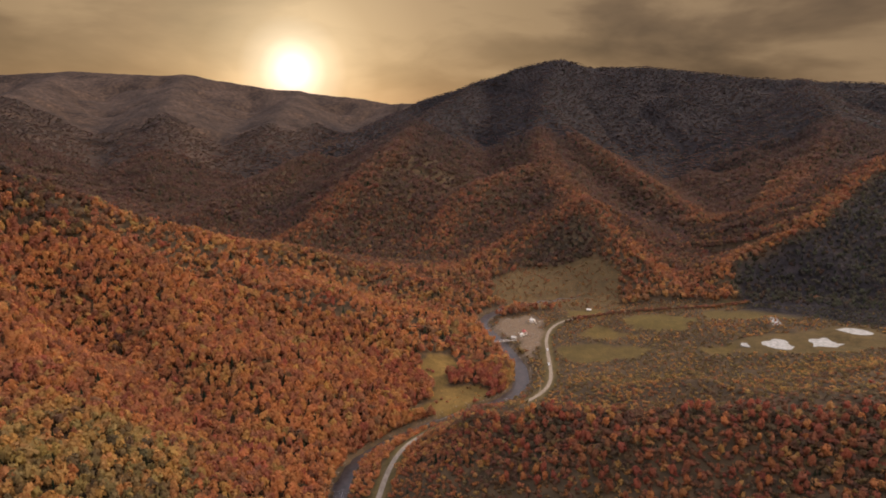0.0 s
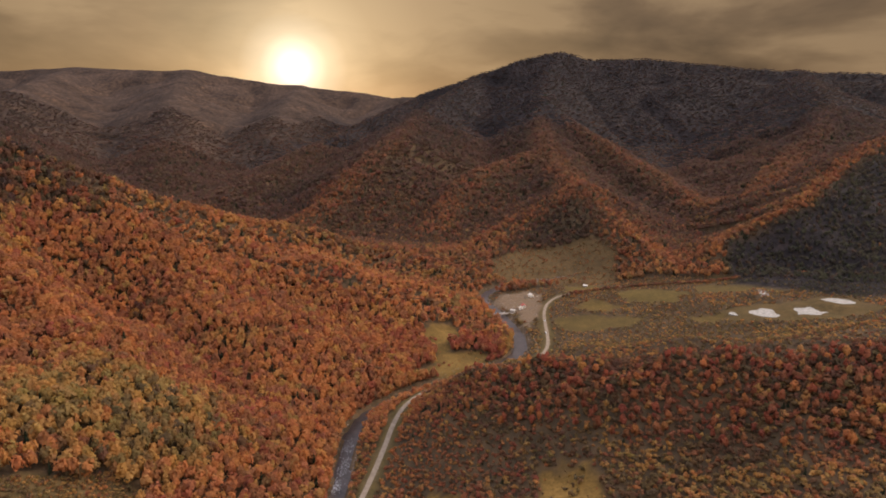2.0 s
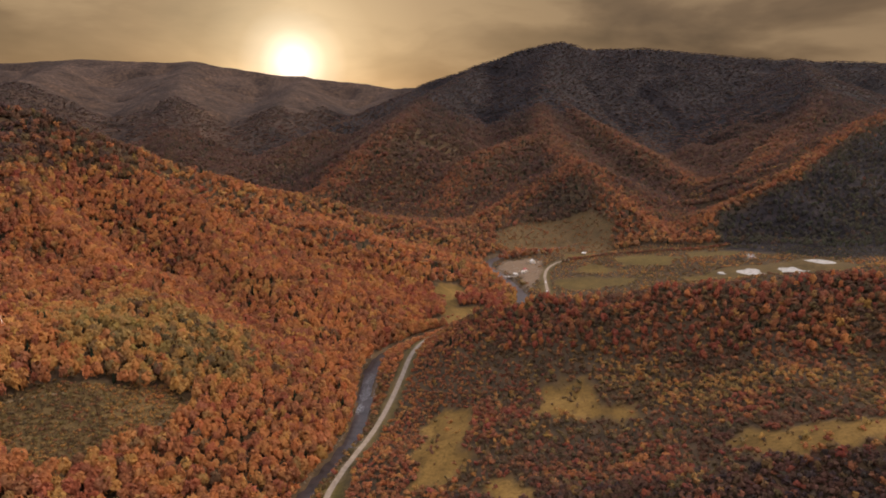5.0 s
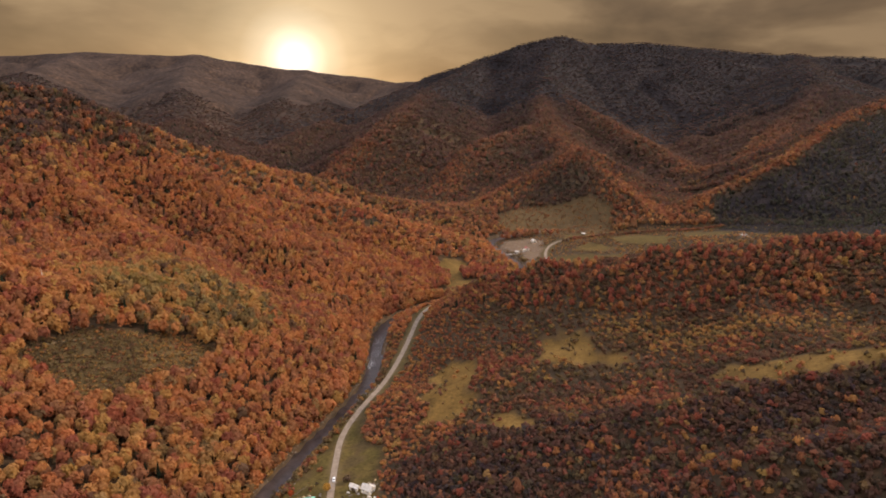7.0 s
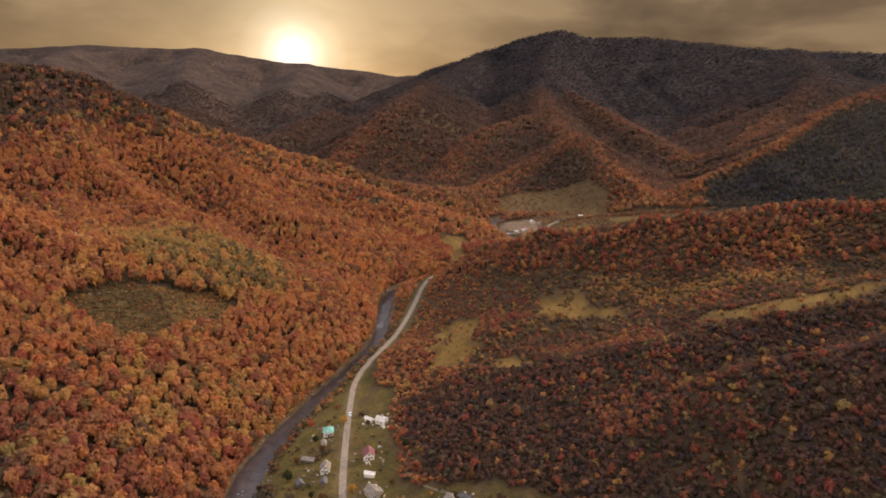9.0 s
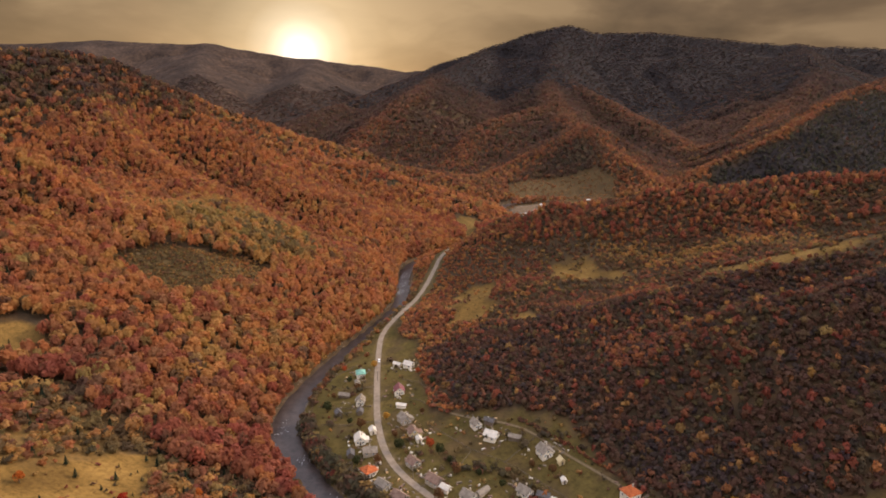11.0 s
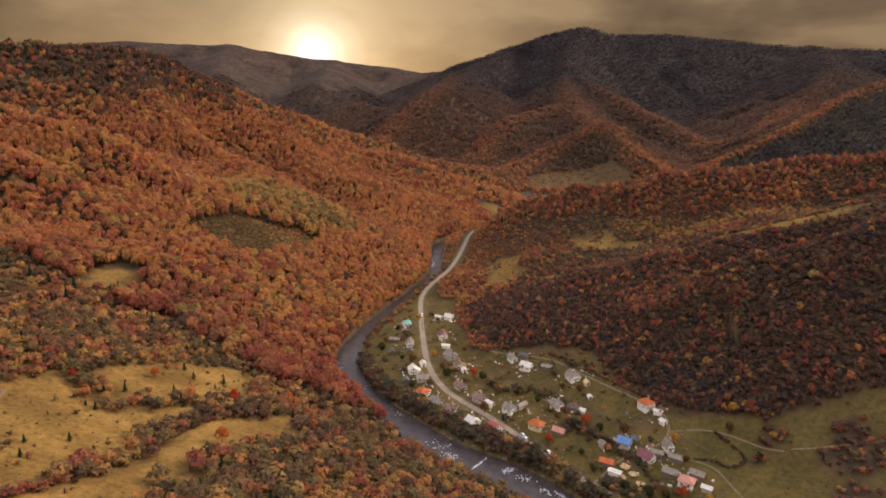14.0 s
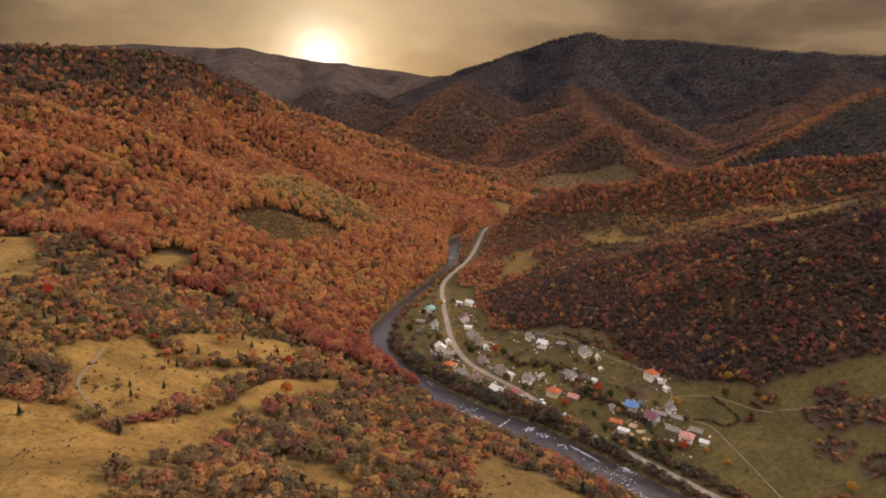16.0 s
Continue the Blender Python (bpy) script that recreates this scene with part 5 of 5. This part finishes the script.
def car(x, y, turn, paint, label, long=4.3, tall=1.45):
    ride = thing("car", x, y, turn, label, "car", "", -0.26)
    a, b = 0.86, long / 2
    p = [(-a, -b, 0.3), (a, -b, 0.3), (a, b, 0.3), (-a, b, 0.3), (-a, -b, 0.78), (a, -b, 0.78), (a, b, 0.86), (-a, b, 0.86)]
    body = solid(p, [(3, 2, 1, 0), (4, 5, 6, 7), (0, 1, 5, 4), (1, 2, 6, 5), (2, 3, 7, 6), (3, 0, 4, 7)])
    part("body", bevelled(body, 0.08), paint, ride)
    k = [(-a + 0.05, -b * 0.5, 0.8), (a - 0.05, -b * 0.5, 0.8), (a - 0.05, b * 0.92, 0.86), (-a + 0.05, b * 0.92, 0.86),
         (-a + 0.2, -b * 0.15, tall), (a - 0.2, -b * 0.15, tall), (a - 0.2, b * 0.7, tall), (-a + 0.2, b * 0.7, tall)]
    part("cabin", bevelled(solid(k, [(3, 2, 1, 0), (4, 5, 6, 7), (0, 1, 5, 4), (1, 2, 6, 5), (2, 3, 7, 6), (3, 0, 4, 7)]), 0.04), paint, ride)
    bm = bmesh.new()
    v = [bm.verts.new(q) for q in ((-0.58, -b * 0.46, 0.9), (0.58, -b * 0.46, 0.9), (0.52, -b * 0.20, tall - 0.08), (-0.52, -b * 0.20, tall - 0.08))]
    bm.faces.new(v)
    bmesh.ops.solidify(bm, geom=list(bm.faces), thickness=-0.05)
    part("windscreen", bm, GLASS, ride)
    for sx in (-1, 1):
        bm = bmesh.new()
        v = [bm.verts.new(q) for q in ((sx * 0.80, -b * 0.36, 0.92), (sx * 0.80, b * 0.82, 0.95), (sx * 0.70, b * 0.66, tall - 0.1), (sx * 0.70, -b * 0.12, tall - 0.1))]
        bm.faces.new(v)
        bmesh.ops.solidify(bm, geom=list(bm.faces), thickness=-0.06 * sx)
        part("side_window", bm, GLASS, ride)
        for sy in (-0.62, 0.62):
            shared("wheel", WHEEL, ride, pose(sx * 0.78, sy * b, 0.33))
        bm = bmesh.new()
        box(bm, sx * 0.6 - 0.14, sx * 0.6 + 0.14, -b - 0.03, -b + 0.06, 0.58, 0.72)
        part("headlight", bm, PAINT_WHITE, ride)
    return ride


car(-17.6, 15.4, 42, PAINT_WHITE, "white van driving along the pale village road", 4.9, 1.9)
car(-4.5, 1.5, 45, PAINT_WHITE, "white car parked on the grass beside the road")
car(101, 790, 0, PAINT_WHITE, "white car on the far country road")
car(97, 742, 6, PAINT_WHITE, "white car climbing the far country road")
car(-96.5, 205, 10, PAINT_WHITE, "white car on the village road")


# ---- fences ----
def post_mesh(high, wide=0.06):
    bm = bmesh.new()
    box(bm, -wide, wide, -wide, wide, -0.7, high)
    me = bpy.data.meshes.new("post")
    bm.to_mesh(me), bm.free(), me.materials.append(TIMBER)
    return me


POST = post_mesh(1.25)


def fence(line, label="weathered wooden post-and-rail garden fence", gap=2.8):
    p = np.array(line, float)
    s = np.r_[0, np.cumsum(np.hypot(*np.diff(p, axis=0).T))]
    t = np.linspace(0, s[-1], max(2, int(s[-1] / gap) + 1))
    x, y = np.interp(t, s, p[:, 0]), np.interp(t, s, p[:, 1])
    z = land(x, y)
    home = new("fence")
    home.matrix_world = pose(x[0], y[0], z[0])
    tagged(home, label, "fence", "garden fences")
    for a, b, c in zip(x, y, z):
        shared("post", POST, home, pose(a - x[0], b - y[0], c - z[0]))
    for high in (0.45, 1.0):
        bm = bmesh.new()
        for i in range(len(x) - 1):
            u = Vector((x[i + 1] - x[i], y[i + 1] - y[i], 0)).normalized()
            n = Vector((-u.y, u.x, 0)) * 0.04
            q = []
            for j in (i, i + 1):
                o = Vector((x[j] - x[0], y[j] - y[0], z[j] - z[0] + high))
                q += [o - n, o + n, o + n + Vector((0, 0, 0.12)), o - n + Vector((0, 0, 0.12))]
            v = [bm.verts.new(w) for w in q]
            for f in ((0, 1, 2, 3), (7, 6, 5, 4), (0, 4, 5, 1), (1, 5, 6, 2), (2, 6, 7, 3), (3, 7, 4, 0)):
                bm.faces.new([v[k] for k in f])
        part("rail", bm, TIMBER, home)


for line in ([(-112, 200), (-126, 180), (-134, 150), (-128, 128)], [(-118, 160), (-100, 158), (-93, 160)], [(-126, 135), (-104, 130), (-92, 131)], [(-118, 112), (-100, 110), (-86, 112)],
             [(-76, 170), (-62, 160), (-52, 140)], [(-66, 140), (-52, 126)], [(-52, 108), (-36, 92), (-24, 80), (-30, 66)], [(-24, 80), (-6, 66), (4, 56)], [(4, 56), (22, 36), (34, 18)],
             [(34, 18), (46, 24), (58, 34)], [(-6, 66), (14, 84)], [(-50, 50), (-30, 62)], [(-14, 30), (0, 30), (10, 24)], [(62, 5), (78, -12), (70, -18)], [(88, -56), (110, -40), (136, -52)],
             [(112, -70), (140, -66), (150, -84)], [(4, 4), (18, -4)], [(60, -42), (76, -36)]):
    fence(line)


# ---- stacks of timber in the yards ----
def beam_mesh():
    bm = bmesh.new()
    box(bm, -2.2, 2.2, -0.16, 0.16, -0.09, 0.09)
    me = bpy.data.meshes.new("beam")
    bevelled(bm, 0.02).to_mesh(me), bm.free(), me.materials.append(FRESHWOOD)
    return me


BEAM = beam_mesh()


def timber_stack(x, y, turn, rows, layers, label):
    stack = thing("timber_stack", x, y, turn, label, "timber stack", "", 0.05)
    rng = random.Random(int(x * 7 + y))
    for k in range(layers):
        for i in range(rows):
            across = k % 2
            m = pose(0, 0, 0.09 + 0.18 * k) @ pose(0, 0, 0, 0, 0, 90 * across + rng.uniform(-4, 4)) @ pose(rng.uniform(-0.3, 0.3), (i - rows / 2) * 0.42 + rng.uniform(-0.05, 0.05), 0)
            shared("beam", BEAM, stack, m)


timber_stack(33, -13, 50, 9, 4, "stack of fresh sawn orange timber in a yard")
timber_stack(36, -18, 20, 8, 3, "loose stack of fresh sawn timber")
timber_stack(30, -19, 100, 7, 3, "stack of pale sawn boards beside the barn")
timber_stack(38, -25, 70, 6, 4, "stack of pale boards by the road")
timber_stack(14, 35, 30, 5, 3, "pile of boards beside a dark barn")
timber_stack(30, 8, 120, 6, 2, "pile of planks behind the blue-roofed house")


# ---- single trees ----
def tree_parts(rng, form, clumps, tint, high, wide):
    """Trunk with limbs and a crown of leaf clumps, as two meshes."""
    bm = bmesh.new()
    lean = Vector((rng.uniform(-0.04, 0.04), rng.uniform(-0.04, 0.04), 1))

    def limb(a, b, r0, r1, sides=6):
        way = (b - a).normalized()
        u = way.orthogonal().normalized()
        w = way.cross(u)
        rings = [[bm.verts.new(p + (u * math.cos(t) + w * math.sin(t)) * r) for t in [2 * math.pi * i / sides for i in range(sides)]] for p, r in ((a, r0), (b, r1))]
        for i in range(sides):
            bm.faces.new((rings[0][i], rings[0][(i + 1) % sides], rings[1][(i + 1) % sides], rings[1][i]))
        bm.faces.new(rings[0][::-1]), bm.faces.new(rings[1])

    top = 0.92 if form == "conifer" else 0.62
    limb(Vector((0, 0, -0.3)), lean * high * top, 0.03 * high, 0.008 * high)
    if form != "conifer":
        for i in range(5):
            t = i * 2.4
            start = lean * high * (0.28 + 0.06 * i)
            limb(start, start + Vector((math.cos(t) * wide * 0.3, math.sin(t) * wide * 0.3, high * 0.2)), 0.012 * high, 0.004 * high, 4)
    trunk = bpy.data.meshes.new("trunk")
    bm.to_mesh(trunk), bm.free(), trunk.materials.append(BARK)
    v, f = crown_shape(rng, clumps * 4, form, 3)
    v = v * (wide, wide, high)
    crown = bpy.data.meshes.new("crown")
    crown.from_pydata(v.tolist(), [], f.tolist())
    crown.materials.append(LEAVES)
    crown.polygons.foreach_set("use_smooth", np.ones(len(f), bool))
    a = crown.attributes.new("tint", "FLOAT_COLOR", "POINT")
    a.data.foreach_set("color", np.tile((*tint, 1.0), len(v)).astype(np.float32))
    return trunk, crown


def make_tree(name, rng, form, clumps, tint, high, wide, label, category, group):
    trunk, crown = tree_parts(rng, form, clumps, tint, high, wide)
    ob = new(name)
    tagged(ob, label, category, group)
    shared("trunk", trunk, ob, Matrix.Identity(4)), shared("crown", crown, ob, Matrix.Identity(4))
    return ob


def set_trees(first, places, rng, low=0.8, high=1.2):
    for i, (x, y) in enumerate(places):
        m = pose(x, y, float(land(x, y)[0]), 0, 0, rng.uniform(0, 360))
        size = rng.uniform(low, high)
        ob = first if i == 0 else copy_thing(first, m)
        ob.matrix_basis = m @ Matrix.Scale(size, 4)


rng = np.random.default_rng(77)
spruce = make_tree("spruce", rng, "conifer", 34, (0.040, 0.048, 0.028), 5.0, 3.4, "dark green young spruce standing in the dry meadow", "spruce", "young spruces")
set_trees(spruce, [(-184, -42), (-212, -43), (-214, -63), (-212, -108), (-205, -119), (-216, -167), (-185, -6), (-185, 5), (-184, 29), (-198, -3), (-206, 3), (-226, -19), (-109, -164),
                   (-102, -184), (-110, -58), (-203, -96), (-196, -28)], rng, 0.55, 1.0)
spruce = make_tree("spruce", rng, "conifer", 34, (0.026, 0.038, 0.024), 10.0, 4.6, "tall dark spruce among the autumn thicket", "spruce", "old spruces")
set_trees(spruce, [(-321, 5), (-338, 24), (-265, 75), (-251, 53), (-318, 75), (-324, 48), (-315, 52), (-292, 78), (-275, 68), (-305, 60), (-330, 62), (-300, 45), (-286, 58), (-26, 452), (-18, 447),
                   (-10, 441), (-4, 437), (1, 433), (-258, 402), (-246, 420)], rng, 0.7, 1.15)
GARDEN = [((0.05, 0.055, 0.022), "dark green fruit tree in a garden", [(11, 19), (-36, 69), (-42, 77), (12, -2), (17, -14), (-52, 152), (-112, 170), (30, -28), (-118, 128), (24, 14), (-88, 70), (-66, 84),
                                                                     (-28, 30), (40, -34), (-20, 56), (-8, 46), (96, -18), (-100, 112), (48, -36)]),
          ((0.40, 0.085, 0.03), "rust-red round tree among the gardens", [(17, 21), (-4, 10), (55, -36), (-120, 190), (-48, 84), (70, 30), (-64, 176)]),
          ((0.46, 0.25, 0.05), "golden yellow tree beside a field", [(93, 13), (66, -40), (-98, 192), (60, 0), (-78, 116), (106, -8), (122, -74), (74, -50)]),
          ((0.16, 0.08, 0.035), "brown half-bare tree in a village yard", [(-12, 112), (47, -34), (-104, 156), (-70, 96), (-32, 58), (2, 28), (36, 10), (-92, 106), (-56, 120), (18, 54), (88, 2), (-40, 40),
                                                                          (62, -14), (-76, 70), (-118, 146), (8, 60)]),
          ((0.36, 0.04, 0.02), "bright red tree on the hillside", [(-288, -53), (-234, -48), (-172, -12), (-292, -48), (-168, -22)]),
          ((0.44, 0.12, 0.025), "orange autumn tree at the meadow's edge", [(-210, -20), (-155, -66), (-128, -20), (94, 84), (-150, 10)])]
for tint, label, places in GARDEN:
    tree = make_tree("tree", rng, "round", 34, tint, 6.5, 5.4, label, "tree", "garden trees")
    set_trees(tree, places, rng, 0.65, 1.2)


# ---- poles, dead stems ----
def pole(x, y, high, label, arm=True):
    ob = thing("utility_pole", x, y, 40, label, "pole", "poles")
    bm = bmesh.new()
    bmesh.ops.create_cone(bm, cap_ends=True, segments=7, radius1=0.16, radius2=0.10, depth=high + 0.8, matrix=pose(0, 0, high / 2 - 0.4))
    part("post", bm, STONE, ob)
    if arm:
        bm = bmesh.new()
        box(bm, -0.9, 0.9, -0.06, 0.06, high - 0.7, high - 0.56)
        part("crossarm", bm, TIMBER, ob)
        for dx in (-0.8, 0, 0.8):
            bm = bmesh.new()
            bmesh.ops.create_cone(bm, cap_ends=True, segments=6, radius1=0.06, radius2=0.04, depth=0.2, matrix=pose(dx, 0, high - 0.46))
            part("insulator", bm, PAINT_WHITE, ob)


for x, y in ((-39, -71), (-36, -68), (-26, -118), (-21, -100), (-28, 24), (2, -6), (-55, 57), (-80, 108), (-92, 170)):
    pole(x, y, 8.0, "pale concrete utility pole with a crossarm")


def dead_tree(x, y, high):
    ob = thing("dead_tree", x, y, 0, "bare pale dead birch stem above the forest", "dead tree")
    bm = bmesh.new()
    bmesh.ops.create_cone(bm, cap_ends=True, segments=7, radius1=0.28, radius2=0.07, depth=high + 0.6, matrix=pose(0, 0, high / 2 - 0.3))
    part("trunk", bm, WHITEWASH, ob)
    for i in range(4):
        bm = bmesh.new()
        m = pose(0, 0, high * (0.5 + 0.1 * i), 0, 0, 95 * i) @ pose(0, 0, 0, 50, 0, 0)
        bmesh.ops.create_cone(bm, cap_ends=True, segments=5, radius1=0.07, radius2=0.02, depth=2.4, matrix=m @ pose(0, 0, 1.2))
        part("branch", bm, WHITEWASH, ob)


dead_tree(-352, 318, 19)


# ---- bridge up the valley ----
def bridge():
    a, b = Vector((22, 822)), Vector((64, 834))
    mid, way = (a + b) / 2, (b - a)
    ob = new("bridge")
    ob.matrix_world = pose(mid.x, mid.y, 3.4, 0, 0, math.degrees(math.atan2(way.y, way.x)))
    tagged(ob, "narrow concrete road bridge over the river", "bridge")
    half = way.length / 2
    bm = bmesh.new()
    box(bm, -half, half, -2.2, 2.2, -0.7, 0)
    part("deck", bevelled(bm, 0.06), STONE, ob)
    for s in (-1, 1):
        bm = bmesh.new()
        box(bm, -half, half, s * 2.1 - 0.06, s * 2.1 + 0.06, 0.85, 0.98)
        rail = part("railing", bm, PAINT_WHITE, ob)
        for i in range(9):
            bm = bmesh.new()
            xx = -half + (i + 0.5) * way.length / 9
            box(bm, xx - 0.05, xx + 0.05, s * 2.1 - 0.05, s * 2.1 + 0.05, -0.02, 0.85)
            part("baluster", bm, PAINT_WHITE, rail)
    for xx in (-8, 4):
        bm = bmesh.new()
        box(bm, xx - 0.6, xx + 0.6, -1.8, 1.8, -6.0, -0.7)
        part("pier", bm, STONE, ob)


bridge()


# ---- silt ponds in the side valley, sky reflection put into their pale colour ----
def pond(outline, label):
    p = smooth_line(outline + outline[:1], 3)[:-1]
    z = float(np.median(land(p[:, 0], p[:, 1]))) + 0.12
    n = len(p)
    bm = bmesh.new()
    top, low = [bm.verts.new((x, y, z)) for x, y in p], [bm.verts.new((x * 1.0, y, z - 6)) for x, y in p]
    bm.faces.new(top)
    for i in range(n):
        bm.faces.new((low[i], low[(i + 1) % n], top[(i + 1) % n], top[i]))
    bmesh.ops.recalc_face_normals(bm, faces=bm.faces)
    me = bpy.data.meshes.new("pond")
    bm.to_mesh(me), bm.free(), me.materials.append(SILT_SKY)
    tagged(new("pond", me), label, "pond", kind="structure")


pond([(331, 753), (336, 763), (342, 760), (350, 764), (354, 754), (345, 751), (339, 746)], "small silt pond with sky reflection put into its pale colour")
pond([(356, 752), (360, 763), (372, 765), (378, 774), (390, 772), (394, 764), (408, 760), (404, 747), (390, 745), (384, 735), (366, 738)], "large silt pond with sky reflection put into its pale colour")
pond([(414, 758), (420, 768), (432, 766), (440, 774), (452, 764), (461, 752), (446, 748), (438, 737), (420, 742), (409, 738), (417, 750)], "silt pond with a curved shore, sky reflection put into its pale colour")
pond([(462, 788), (478, 795), (496, 792), (505, 772), (478, 766)], "silt pond farther up the side valley, sky reflection put into its pale colour")
pond([(395, 812), (405, 845), (414, 845), (411, 812)], "narrow pale channel between the ponds")


# ---- foam and stones in the river ----
def specks(name, mat, places, low, high, flat, seed, label, category, z=None):
    rng = np.random.default_rng(seed)
    x, y = places
    n = len(x)
    size = rng.uniform(low, high, n)
    base = OCTA * (1, 1, flat)
    turn = rng.uniform(0, 6.3, n)
    long = rng.uniform(0.8, 2.2, n)
    v = base[None] * rng.uniform(0.7, 1.2, (n, 6, 1)) * size[:, None, None]
    vx, vy = v[..., 0] * long[:, None], v[..., 1]
    c, s = np.cos(turn)[:, None], np.sin(turn)[:, None]
    zz = (land(x, y) if z is None else np.full(n, z))[:, None]
    out = np.stack([vx * c - vy * s + x[:, None], vx * s + vy * c + y[:, None], v[..., 2] + zz], -1).reshape(-1, 3)
    f = (OCTA_FACES[None] + 6 * np.arange(n)[:, None, None]).reshape(-1, 3)
    tagged(fast_mesh(name, out, f, mat), label, category, kind="stuff")


def in_river(centres, seed):
    rng = np.random.default_rng(seed)
    xs, ys = [], []
    for cx, cy, rx, ry, turn, n in centres:
        u, v = rng.normal(0, 0.5, n) * rx, rng.normal(0, 0.5, n) * ry
        c, s = math.cos(radians(turn)), math.sin(radians(turn))
        xs.append(cx + u * c - v * s), ys.append(cy + u * s + v * c)
    x, y = np.concatenate(xs), np.concatenate(ys)
    ok = from_line(x, y, RIVER_LINE)[0] < river_half(y) - 0.3
    return x[ok], y[ok]


RAPIDS = [(-43, -7, 11, 0.5, 57, 60), (-27, -10, 4, 2.0, 20, 60), (-19, -16, 7, 3, -30, 40), (-58, 0, 8, 4, -40, 45), (2, -32, 9, 0.9, -45, 110), (-8, -27, 6, 2, -40, 30), (24, -46, 5, 3, -30, 150),
          (14, -50, 14, 6, -45, 60), (30, -72, 16, 2, -45, 60), (-92, 44, 6, 4, -45, 20), (-120, 80, 5, 6, 0, 20), (-106, 402, 6, 12, 0, 190), (-112, 375, 4, 12, 0, 60), (-64, 10, 8, 5, -40, 30), (-104, 428, 6, 16, 0, 110), (-107, 462, 6, 14, 0, 60), (-144, 112, 5, 12, 0, 20), (-60, 570, 12, 4, 40, 40), (40, 650, 5, 12, -30, 40), (24, 885, 5, 12, 0, 40)]
specks("foam", FOAM, in_river(RAPIDS, 91), 0.12, 0.5, 0.12, 92, "white broken water over the rapids", "foam", -0.24)
rng = np.random.default_rng(93)
pick = river_dense[rng.integers(0, len(river_dense), 5200)]
off = river_half(pick[:, 1]) * rng.uniform(0.88, 1.22, len(pick)) * np.where(rng.random(len(pick)) < 0.65, 1, -1)
k = np.gradient(river_dense[:, :2], axis=0)
k = k / np.linalg.norm(k, axis=1)[:, None]
idx = rng.integers(0, len(river_dense) - 1, 5200)
mix = rng.random(5200)[:, None]
at = river_dense[idx] * (1 - mix) + river_dense[idx + 1] * mix
normal = np.c_[k[idx, 1], -k[idx, 0]]
at = at + normal * off[:, None]
specks("stones", STONE, (at[:, 0], at[:, 1]), 0.15, 0.8, 0.6, 94, "pale boulders and cobbles along the river banks", "stones")
rng = np.random.default_rng(95)
ux, uy = rng.uniform(30, 104, 700), rng.uniform(775, 922, 700)
inside = within(ux, uy, YARD, 0.5) > 0.6
specks("gravel_heaps", STONE, (ux[inside][:170], uy[inside][:170]), 0.3, 1.4, 0.45, 96, "heaps of pale gravel on the yard", "gravel")


# ---- odds and ends lying about in the yards ----
def yard_litter(seed, mat, count, low, high, label):
    """Low heaps and boards strewn within a few steps of the houses."""
    rng = np.random.default_rng(seed)
    homes = np.array([ob.matrix_world.translation[:2] for ob in HOMES])
    pick = homes[rng.integers(0, len(homes), count)]
    way, far = rng.uniform(0, 6.3, count), rng.uniform(5.5, 13, count)
    x, y = pick[:, 0] + np.cos(way) * far, pick[:, 1] + np.sin(way) * far
    ok = (from_line(x, y, ROAD_LINE)[0] > 4) & (from_line(x, y, RIVER_LINE)[0] > river_half(y) + 3)
    clear = np.hypot(x[:, None] - homes[None, :, 0], y[:, None] - homes[None, :, 1]).min(1) > 5.2
    x, y = x[ok & clear], y[ok & clear]
    n = len(x)
    wide, deep, tall = rng.uniform(low, high, n), rng.uniform(low, high, n) * 0.5, rng.uniform(0.25, 0.9, n)
    corner = np.array([(-1, -1, -0.3), (1, -1, -0.3), (1, 1, -0.3), (-1, 1, -0.3), (-0.9, -0.9, 1), (0.9, -0.9, 1), (0.9, 0.9, 1), (-0.9, 0.9, 1)])
    v = corner[None] * np.stack([wide, deep, tall], -1)[:, None] * rng.uniform(0.85, 1.1, (n, 8, 3))
    turn = rng.uniform(0, 6.3, n)
    c, s = np.cos(turn)[:, None], np.sin(turn)[:, None]
    out = np.stack([v[..., 0] * c - v[..., 1] * s + x[:, None], v[..., 0] * s + v[..., 1] * c + y[:, None], v[..., 2] + land(x, y)[:, None]], -1).reshape(-1, 3)
    side = np.array([(4, 5, 6, 7), (0, 1, 5, 4), (1, 2, 6, 5), (2, 3, 7, 6), (3, 0, 4, 7)])
    f = (side[None] + 8 * np.arange(n)[:, None, None]).reshape(-1, 4)
    tagged(fast_mesh("yard_litter", out, f, mat, False), label, "yard litter", kind="stuff")


bpy.context.view_layer.update()
HOMES = [ob for ob in bpy.data.objects if ob.parent is None and ob.name.startswith("house")]
yard_litter(201, TIMBER, 260, 0.5, 1.5, "grey heaps of boards and firewood in the yards")
yard_litter(202, PALE_ROOF, 110, 0.4, 1.3, "pale sheets and covers lying in the yards")
yard_litter(203, FRESHWOOD, 90, 0.4, 1.2, "stacks of fresh yellow planks in the yards")
yard_litter(204, BROWN_ROOF, 120, 0.5, 1.4, "brown lean-tos and heaps beside the houses")
